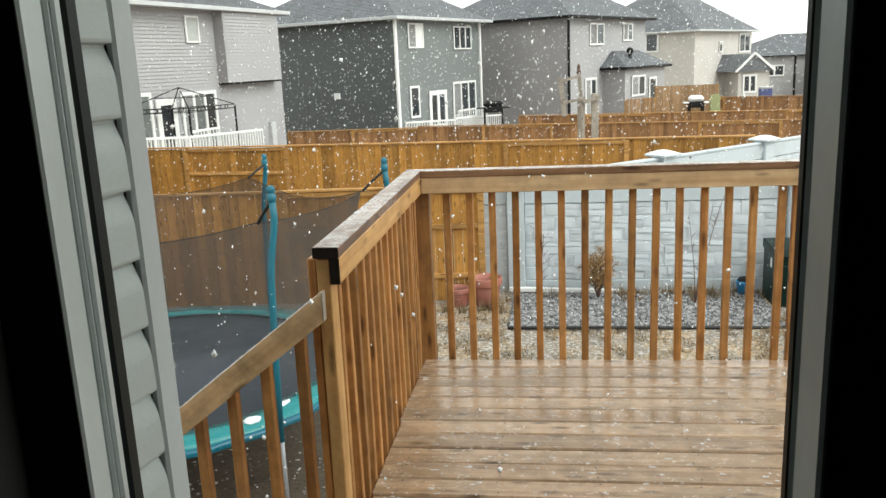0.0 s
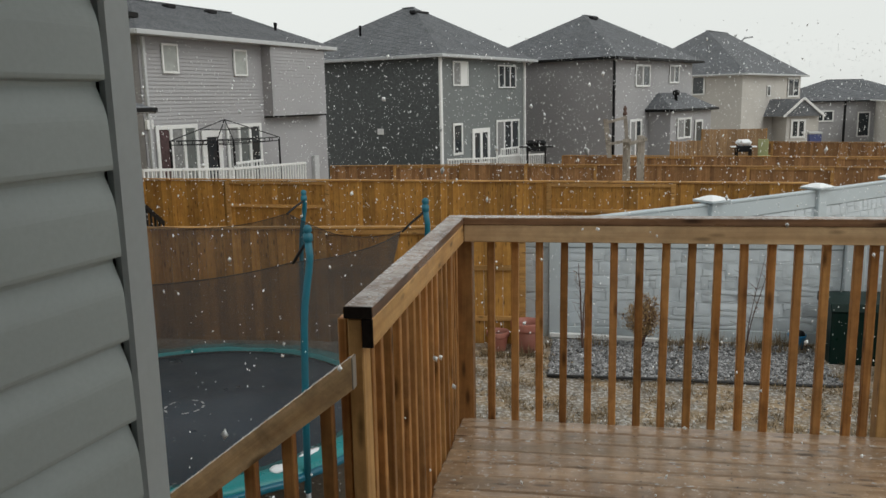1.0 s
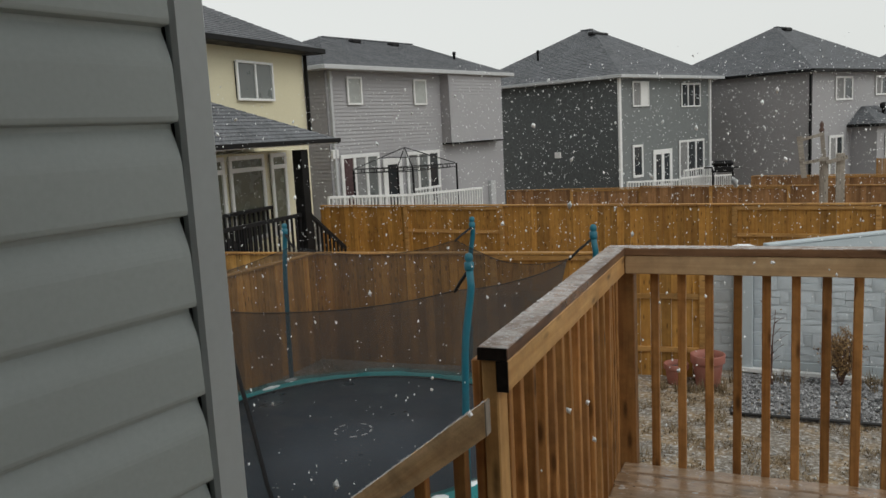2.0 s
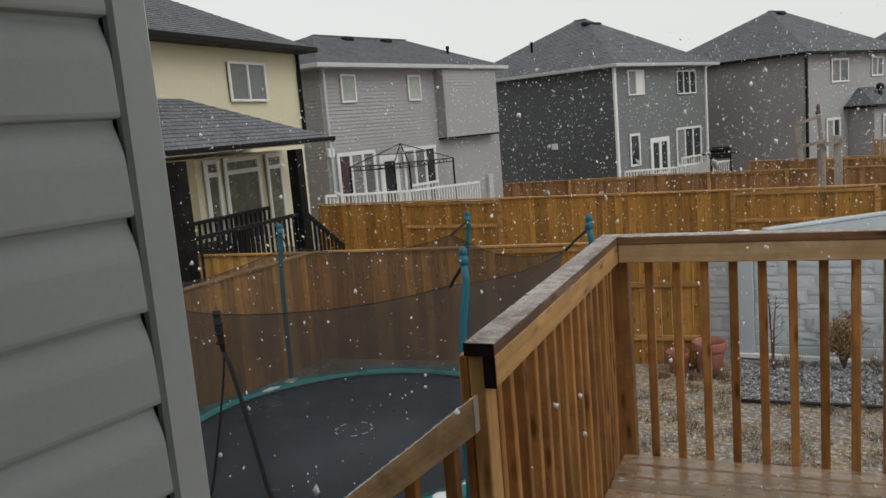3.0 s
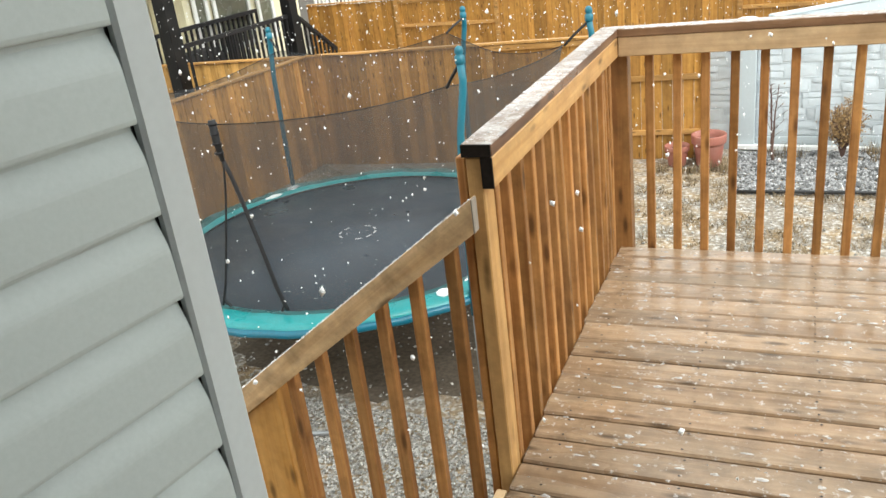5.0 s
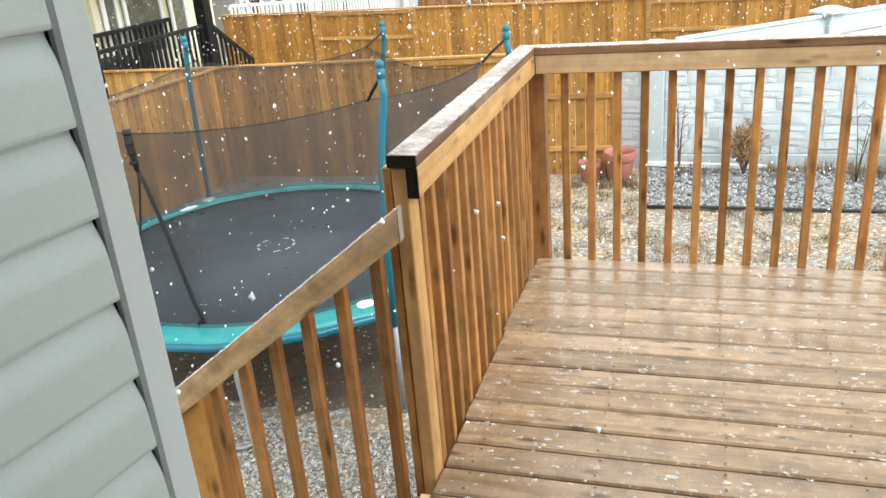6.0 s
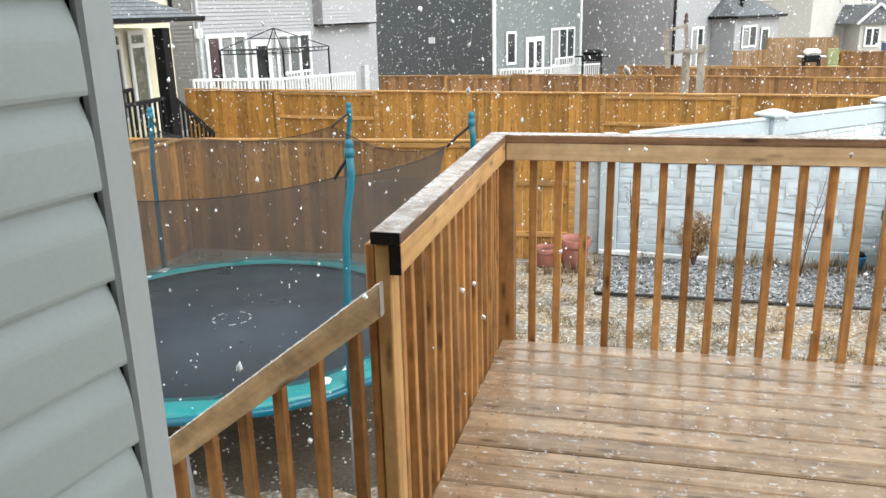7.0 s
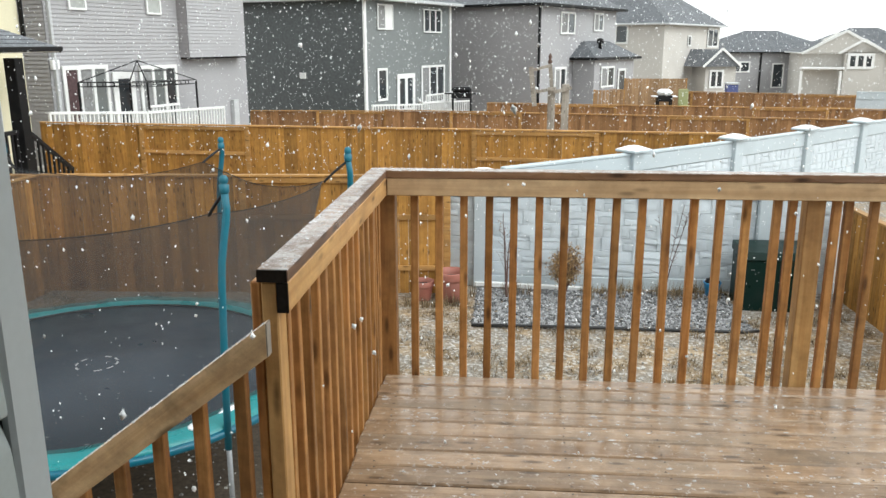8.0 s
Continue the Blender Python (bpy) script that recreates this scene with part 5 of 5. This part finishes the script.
def street_lamp():
    s = thing("street_lamp", (14.9, 90.0, -4), "far twin-arm grey street lamp", "lamp")
    part("pole", tube_mesh([(14.9, 90, -4), (14.9, 90, 6.0)], 0.09, STEEL, 8), None, s)
    for end, z in ((12.8, 8.0), (16.75, 7.4)):
        d = end - 14.9
        part("arm", tube_mesh([(14.9, 90, 5.9), (14.9 + d * 0.2, 90, 6.6), (14.9 + d * 0.55, 90, z - 0.1), (end, 90, z)], 0.07, STEEL, 8), None, s)


street_lamp()


# ---- garden in front of the wall ----
def gravel(name, label, x0, x1, y0, y1, count, size, seed, material):
    """Loose stones: little rough octahedra lying on the ground."""
    rng = random.Random(seed)
    verts, faces = [], []
    base = [(1, 0, 0), (0, 1, 0), (-1, 0, 0), (0, -1, 0), (0, 0, 0.7), (0, 0, -0.6)]
    tri = [(0, 1, 4), (1, 2, 4), (2, 3, 4), (3, 0, 4), (1, 0, 5), (2, 1, 5), (3, 2, 5), (0, 3, 5)]
    for _ in range(count):
        x, y = rng.uniform(x0, x1), rng.uniform(y0, y1)
        r = size * rng.uniform(0.5, 1.5)
        q = Euler((rng.uniform(-0.4, 0.4), rng.uniform(-0.4, 0.4), rng.uniform(0, 6))).to_matrix()
        o = len(verts)
        z = ground_z(x, y) + 0.03 * noise.noise((x * 0.8, y * 0.8, 0)) + 0.012
        verts += [Vector((x, y, z)) + q @ (Vector(p) * r * rng.uniform(0.75, 1.25)) for p in base]
        faces += [tuple(o + i for i in t) for t in tri]
    return tagged(new(name, soup(name, verts, faces, material)), label, "gravel", kind="stuff")


gravel("gravel_bed", "grey and white gravel bed before the stone wall", -0.45, 3.25, 10.47, 12.2, 7000, 0.028, 5, PEBBLE)
gravel("gravel", "pale wet gravel scattered on the bare lawn", -4.5, 3.2, 3.6, 10.3, 2600, 0.016, 6, PEBBLE_WHITE)
gravel("gravel", "coarse white wet gravel beside the deck stair", -3.7, -0.7, 2.5, 5.15, 21000, 0.0125, 7, PEBBLE_WHITE)
gravel("gravel", "stray pale pebbles trodden into the bare soil", -4.4, -0.9, 4.95, 5.5, 300, 0.011, 8, PEBBLE_WHITE)


def dead_grass():
    rng = random.Random(11)
    verts, faces = [], []

    def blade(x, y, h, lean):
        a = rng.uniform(0, math.tau)
        w = 0.006
        o = len(verts)
        z = ground_z(x, y) - 0.01 + 0.03 * noise.noise((x * 0.8, y * 0.8, 0))
        dx, dy = math.cos(a), math.sin(a)
        verts.extend([(x - dy * w, y + dx * w, z), (x + dy * w, y - dx * w, z), (x + dx * lean * h, y + dy * lean * h, z + h)])
        faces.append((o, o + 1, o + 2))

    for _ in range(9000):
        x, y = rng.uniform(-7, 4.8), rng.uniform(4.5, 11.5)
        if noise.noise((x * 2.6, y * 2.6, 4)) < 0.02 or (x < -1.6 and y < 8.4) or (-0.4 < x < 3.2 and y > 10.5):
            continue
        for _ in range(9):
            blade(x + rng.uniform(-0.06, 0.06), y + rng.uniform(-0.06, 0.06), rng.uniform(0.03, 0.09), rng.uniform(0.5, 1.8))
    for _ in range(110):
        x = rng.uniform(1.15, 3.3) if rng.random() < 0.8 else rng.uniform(-1.3, 0.4)
        y = rng.uniform(11.7, 12.25)
        if rng.random() < 0.2:
            x, y = rng.uniform(-1.5, -0.5), rng.uniform(11.2, 11.42)
        tall = rng.uniform(0.1, 0.32)
        for _ in range(16):
            blade(x + rng.uniform(-0.05, 0.05), y + rng.uniform(-0.05, 0.05), tall * rng.uniform(0.4, 1.0), rng.uniform(0.1, 0.5))
    tagged(new("dead_grass", soup("dead_grass", verts, faces, STRAW)), "tufts of straw-coloured dead grass on the lawn", "grass", kind="stuff")


dead_grass()


def build_edging():
    e = thing("garden_edging", (1.3, 10.44, GROUND), "black plastic edging strip round the gravel bed", "edging")
    pts = [(-0.46, 10.44, GROUND + 0.035), (0.8, 10.43, GROUND + 0.045), (2.0, 10.45, GROUND + 0.03), (3.1, 10.42, GROUND + 0.04), (3.3, 10.5, GROUND + 0.03)]
    part("strip", tube_mesh(pts, 0.022, EDGING, 8), None, e)
    k = thing("kerb_board", (0.35, 12.3, GROUND), "white board lying along the foot of the wall", "board")
    stick("plank", (-0.5, 12.27, GROUND + 0.07), (1.2, 12.25, GROUND + 0.02), 0.10, 0.06, WHITE, k)


build_edging()


def bowl(name, x, y, r, h, label):
    p = thing(name, (x, y, GROUND), label, "plant pot", "terracotta pots")
    at = Matrix.Translation((x, y, GROUND + 0.005))
    part("body", lathe_mesh([(r * 0.66, 0), (r * 0.70, 0.012), (r * 0.86, h * 0.66), (r * 0.88, h * 0.72), (r * 0.98, h * 0.735), (r * 1.0, h * 0.76), (r * 1.01, h * 0.97), (r * 0.99, h), (r * 0.90, h), (r * 0.86, h * 0.8), (r * 0.84, h * 0.72)], TERRACOTTA, 32), None, p, "", at)
    part("soil", lathe_mesh([(r * 0.8, h * 0.70), (r * 0.855, h * 0.76), (r * 0.3, h * 0.78)], SOIL, 24), None, p, "", at)


bowl("plant_pot", -0.815, 11.62, 0.232, 0.44, "large terracotta bowl standing by the wall")
bowl("plant_pot", -1.235, 11.6, 0.170, 0.29, "small terracotta pot beside the large bowl")


def twiggy(name, x, y, height, spread, stems, twigs, leaves, label, category, seed, z0=None):
    """A bare shrub or sapling: forking tapered stems, with dry leaves where it still has them."""
    rng = random.Random(seed)
    z0 = GROUND - 0.02 if z0 is None else z0
    p = thing(name, (x, y, z0), label, category)
    tips = []
    for k in range(stems):
        a = rng.uniform(0, math.tau)
        lean = rng.uniform(0.1, 1.0) * spread
        pts, radii = [], []
        n = 6
        top = height * rng.uniform(0.65, 1.0)
        for i in range(n + 1):
            f = i / n
            pts.append(Vector((x + math.cos(a) * lean * f ** 1.4 + rng.uniform(-0.012, 0.012), y + math.sin(a) * lean * f ** 1.4 + rng.uniform(-0.012, 0.012), z0 + top * f)))
            radii.append(max(0.003, 0.014 * (1 - 0.8 * f) * (1.2 if stems < 4 else 0.6)))
        part("stem", tube_mesh(pts, 0.01, TWIG, 6, radii), None, p)
        for _ in range(twigs):
            f = rng.uniform(0.3, 0.98)
            i = min(int(f * n), n - 1)
            b = pts[i].lerp(pts[i + 1], f * n - i)
            aa, up = rng.uniform(0, math.tau), rng.uniform(0.3, 1.2)
            ln = rng.uniform(0.08, 0.26) * (1.3 - f) * (1.5 if stems < 4 else 1)
            tip = b + Vector((math.cos(aa), math.sin(aa), up)).normalized() * ln
            part("twig", tube_mesh([b, b.lerp(tip, 0.5) + Vector((0, 0, 0.01)), tip], 0.003, TWIG, 4, [0.004, 0.003, 0.002]), None, p)
            tips += [b.lerp(tip, s) for s in (0.4, 0.7, 1.0)]
    if leaves:
        verts, faces = [], []
        for _ in range(leaves):
            t = rng.choice(tips) + Vector([rng.gauss(0, 0.03) for _ in range(3)])
            q = Euler([rng.uniform(0, 6) for _ in range(3)]).to_matrix()
            r = rng.uniform(0.007, 0.021)
            o = len(verts)
            verts += [t + q @ Vector(v) for v in ((-r, 0, 0), (0, -r * 0.5, 0.004), (r, 0, 0), (0, r * 0.5, 0.004))]
            faces.append((o, o + 1, o + 2, o + 3))
        tagged(part("foliage", soup("foliage", verts, faces, DRYLEAF), None, p, "clinging dry brown leaves"), kind="stuff")


twiggy("shrub", 0.87, 11.95, 0.78, 0.33, 34, 14, 4600, "dry brown leafy shrub in the gravel bed", "shrub", 21)
twiggy("sapling", 0.0, 11.75, 1.65, 0.16, 3, 9, 12, "thin bare sapling before the stone wall", "sapling", 22)
twiggy("sapling", 2.25, 11.6, 1.75, 0.4, 4, 8, 10, "thin bare forked sapling in the gravel", "sapling", 23)


def build_utility_box():
    u = thing("utility_box", (3.7, 11.75, GROUND), "dark green steel utility box standing in dead grass", "utility box")
    x0, x1, y0, y1, z1 = 3.32, 4.28, 11.42, 12.1, GROUND + 0.88
    box("cabinet", x0, x1, y0, y1, GROUND - 0.02, z1 - 0.14, GREEN_BOX, u, "", 0.015)
    bm = bmesh.new()
    lo = [bm.verts.new((x, y, z1 - 0.139)) for x, y in ((x0 - 0.02, y0 - 0.03), (x1 + 0.02, y0 - 0.03), (x1 + 0.02, y1), (x0 - 0.02, y1))]
    hi = [bm.verts.new((x, y, z)) for x, y, z in ((x0 - 0.02, y0 + 0.02, z1 - 0.03), (x1 + 0.02, y0 + 0.02, z1 - 0.03), (x1 + 0.02, y1, z1), (x0 - 0.02, y1, z1))]
    for k in range(4):
        bm.faces.new((lo[k], lo[(k + 1) % 4], hi[(k + 1) % 4], hi[k]))
    bm.faces.new(hi)
    bm.faces.new(lo[::-1])
    bmesh.ops.bevel(bm, geom=bm.edges[:], offset=0.01, segments=1, affect="EDGES")
    part("lid", bm, GREEN_BOX, u, "sloping green lid")
    box("door_seam", (x0 + x1) / 2 - 0.006, (x0 + x1) / 2 + 0.006, y0 - 0.006, y0 - 0.001, GROUND + 0.08, z1 - 0.17, BLACK, u, "", 0)
    box("warning_label", x0 - 0.006, x0 - 0.001, y0 + 0.2, y0 + 0.28, z1 - 0.34, z1 - 0.2, WHITE, u, "small white label", 0)
    box("warning_label", x1 - 0.14, x1 - 0.09, y0 - 0.006, y0 - 0.001, GROUND + 0.22, GROUND + 0.31, WHITE, u, "small white label", 0)
    b = thing("bucket", (3.05, 12.05, GROUND), "blue plastic bucket with black contents by the wall", "bucket")
    at = Matrix.Translation((3.05, 12.05, GROUND + 0.01))
    part("body", lathe_mesh([(0.09, 0), (0.12, 0.2), (0.13, 0.21), (0.13, 0.225), (0.115, 0.225), (0.11, 0.2)], BLUE, 20), None, b, "", at)
    part("contents", lathe_mesh([(0.108, 0.18), (0.112, 0.22), (0.09, 0.27), (0.03, 0.29)], BLACK, 16), None, b, "", at)


build_utility_box()


# ---- things in the other yards ----
def build_post_structure():
    g = ground_z(1, 21)
    p = thing("timber_frame", (1.1, 21.0, g), "weathered timber posts with crossbars in a yard", "post frame")
    box("post", 0.93, 1.11, 20.9, 21.08, g - 0.05, 0.62, PALE_POST, p, "", 0.01)
    box("post", 1.275, 1.455, 20.9, 21.08, g - 0.05, 0.70, PALE_POST, p, "", 0.01)
    stick("upright", (1.02, 20.98, 0.6), (0.965, 20.98, 1.22), 0.07, 0.09, PALE_POST, p)
    stick("board", (0.60, 20.86, 0.16), (0.49, 20.86, 1.12), 0.05, 0.12, PALE_POST, p)
    stick("crossbar", (0.50, 20.83, 1.03), (0.96, 20.83, 1.15), 0.04, 0.07, PALE_POST, p)
    stick("crossbar", (0.58, 20.83, 0.50), (1.12, 20.83, 0.60), 0.04, 0.07, PALE_POST, p)
    stick("crossbar", (1.06, 20.83, 0.50), (1.50, 20.83, 0.62), 0.04, 0.09, PALE_POST, p)
    part("finial", lathe_mesh([(0.05, 0), (0.06, 0.05), (0.03, 0.1), (0.05, 0.16), (0.015, 0.24)], TWIG, 10), None, p, "", Matrix.Translation((0.965, 20.98, 1.2)))


build_post_structure()


def barbecue(x, y, z, lid, label, w=1.0):
    b = thing("barbecue", (x, y, z), label, "barbecue", "barbecues")
    for dx in (-0.45 * w, 0.45 * w):
        for dy in (-0.2, 0.2):
            box("leg", x + dx - 0.03, x + dx + 0.03, y + dy - 0.03, y + dy + 0.03, z, z + 0.8, BLACK, b, "", 0)
    box("firebox", x - 0.5 * w, x + 0.5 * w, y - 0.28, y + 0.28, z + 0.8, z + 1.05, BLACK, b, "", 0.03)
    box("hood", x - 0.5 * w, x + 0.5 * w, y - 0.27, y + 0.27, z + 1.051, z + 1.3, lid, b, "", 0.1)
    box("side_shelf", x - 0.85 * w, x - 0.51 * w, y - 0.22, y + 0.22, z + 0.98, z + 1.03, lid, b, "", 0.01)
    box("side_shelf", x + 0.51 * w, x + 0.85 * w, y - 0.22, y + 0.22, z + 0.98, z + 1.03, lid, b, "", 0.01)


barbecue(6.48, 35.75, -1.5, SNOW, "barbecue with white snowy hood on a far deck", 0.6)
barbecue(-2.2, 37.3, -1.5, BLACK, "covered black barbecue beside the slate house", 0.9)


def build_chair():
    c = thing("garden_chair", (7.3, 35.7, -1.5), "lime green plastic chair on a far deck", "chair")
    x, y, z = 7.3, 35.7, -1.5
    for dx in (-0.17, 0.17):
        for dy in (-0.2, 0.2):
            box("leg", x + dx - 0.025, x + dx + 0.025, y + dy - 0.025, y + dy + 0.025, z, z + 0.6, LIME, c, "", 0)
    box("seat", x - 0.21, x + 0.21, y - 0.25, y + 0.25, z + 0.601, z + 0.65, LIME, c, "", 0.015)
    box("backrest", x - 0.21, x + 0.21, y + 0.2, y + 0.25, z + 0.651, z + 1.3, LIME, c, "", 0.02)


build_chair()


def build_bin():
    b = thing("storage_bin", (15.5, 60.0, ground_z(15, 60)), "blue plastic storage bin beside the beige house", "bin")
    box("body", 15.1, 15.9, 59.7, 60.3, ground_z(15, 60) - 0.05, -1.15, BLUE_DULL, b, "", 0.03)
    box("lid", 15.05, 15.95, 59.65, 60.35, -1.149, -1.0, GUTTER_GREY, b, "pale grey lid", 0.03)


build_bin()


# ---- the falling and settled snow ----
def falling_snow():
    rng = random.Random(31)
    verts, faces = [], []
    base = [(1, 0, 0), (0, 1, 0), (-1, 0, 0), (0, -1, 0), (0, 0, 1.5), (0, 0, -1.5)]
    tri = [(0, 1, 4), (1, 2, 4), (2, 3, 4), (3, 0, 4), (1, 0, 5), (2, 1, 5), (3, 2, 5), (0, 3, 5)]
    n = 0
    while n < 7000:
        x, y, z = rng.uniform(-10, 6.5), rng.uniform(1.6, 13), rng.uniform(-1.9, 6)
        if (y < 4.3 and x > -0.7 and z < 0.02) or z > 1.6 + 0.09 * y:
            continue
        r = rng.choice((0.003, 0.004, 0.005, 0.006, 0.008))
        q = Euler([rng.uniform(-0.5, 0.5), rng.uniform(-0.5, 0.5), rng.uniform(0, 6)]).to_matrix()
        o = len(verts)
        verts += [Vector((x, y, z)) + q @ Vector([c * r * rng.uniform(0.6, 1.4) for c in p]) for p in base]
        faces += [tuple(o + i for i in t) for t in tri]
        n += 1
    while n < 16500:
        y = rng.uniform(13, 46)
        x, z = rng.uniform(-0.62, 0.5) * y, rng.uniform(-1.2, 1.4 + 0.07 * y)
        r = rng.uniform(0.004, 0.0135)
        o = len(verts)
        verts += [Vector((x, y, z)) + Vector([c * r * rng.uniform(0.6, 1.4) for c in p]) for p in base]
        faces += [tuple(o + i for i in t) for t in tri]
        n += 1
    tagged(new("falling_snow", soup("falling_snow", verts, faces, FLAKE, True)), "large wet snowflakes falling through the air", "snow", kind="stuff")


def settled_snow():
    rng = random.Random(32)
    verts, faces = [], []

    def patch(c, r, stretch):
        o = len(verts)
        n = 7
        a0 = rng.uniform(0, 6)
        verts.append(c + Vector((0, 0, 0.004)))
        for k in range(n):
            a = a0 + k * math.tau / n
            rr = r * rng.uniform(0.5, 1.3)
            verts.append(c + Vector((math.cos(a) * rr * stretch, math.sin(a) * rr, 0.0005)))
        for k in range(n):
            faces.append((o, o + 1 + k, o + 1 + (k + 1) % n))

    for _ in range(1000):
        x, y = rng.uniform(EDGE_X + 0.03, 2.3), rng.uniform(0.4, EDGE_Y - 0.03)
        patch(Vector((x, y, DZ + 0.002)), rng.choice((0.0025, 0.003, 0.004, 0.005, 0.007, 0.009)), rng.uniform(1.0, 2.6))
    for _ in range(110):
        a, r = rng.uniform(0, math.tau), 1.66 * math.sqrt(rng.random())
        patch(Vector((TC.x + r * math.cos(a), TC.y + r * math.sin(a), MAT_Z + 0.002)), rng.uniform(0.005, 0.011), rng.uniform(1, 2))
    for _ in range(420):
        x = rng.uniform(-2.6, -0.66)
        patch(Vector((x, 2.245 + rng.uniform(0.001, 0.012), 0.927 + 0.774 * (x + 0.655) + 0.001)), rng.uniform(0.003, 0.007), rng.uniform(0.8, 1.2))
    for _ in range(60):
        patch(Vector((rng.uniform(-0.685, -0.605), rng.uniform(NEAR_Y, 4.1), CAP + 0.001)), rng.uniform(0.003, 0.007), 1.0)
    tagged(new("settled_snow", soup("settled_snow", verts, faces, SLUSH)), "specks of melting snow on the deck and trampoline", "snow", kind="stuff")


def snow_clump(deg, r, length, width):
    """A slab of wet snow left lying on the trampoline's pad."""
    rng = random.Random(int(abs(deg)))
    at = ring_pt(r, deg, MAT_Z + 0.034)
    t = thing("snow_clump", at, "slab of wet white snow lying on the trampoline pad", "snow")
    bm = bmesh.new()
    bmesh.ops.create_icosphere(bm, subdivisions=3, radius=1.0)
    for v in bm.verts:
        v.co *= 1 + 0.25 * noise.noise(v.co * 1.7 + Vector((deg, 0, 0)))
        v.co = Vector((v.co.x * width / 2, v.co.y * length / 2, max(v.co.z, -0.3) * 0.022))
    part("snow", mesh_from(bm, "snow", SNOW, True), None, t, "", Matrix.Translation(at) @ pose(0, 0, 0, 0, 0, deg))


snow_clump(-40.5, 1.80, 0.15, 0.12)
snow_clump(-30, 1.74, 0.20, 0.09)
snow_clump(141, 1.80, 0.17, 0.13)
snow_clump(150.5, 1.70, 0.20, 0.05)
falling_snow()
settled_snow()
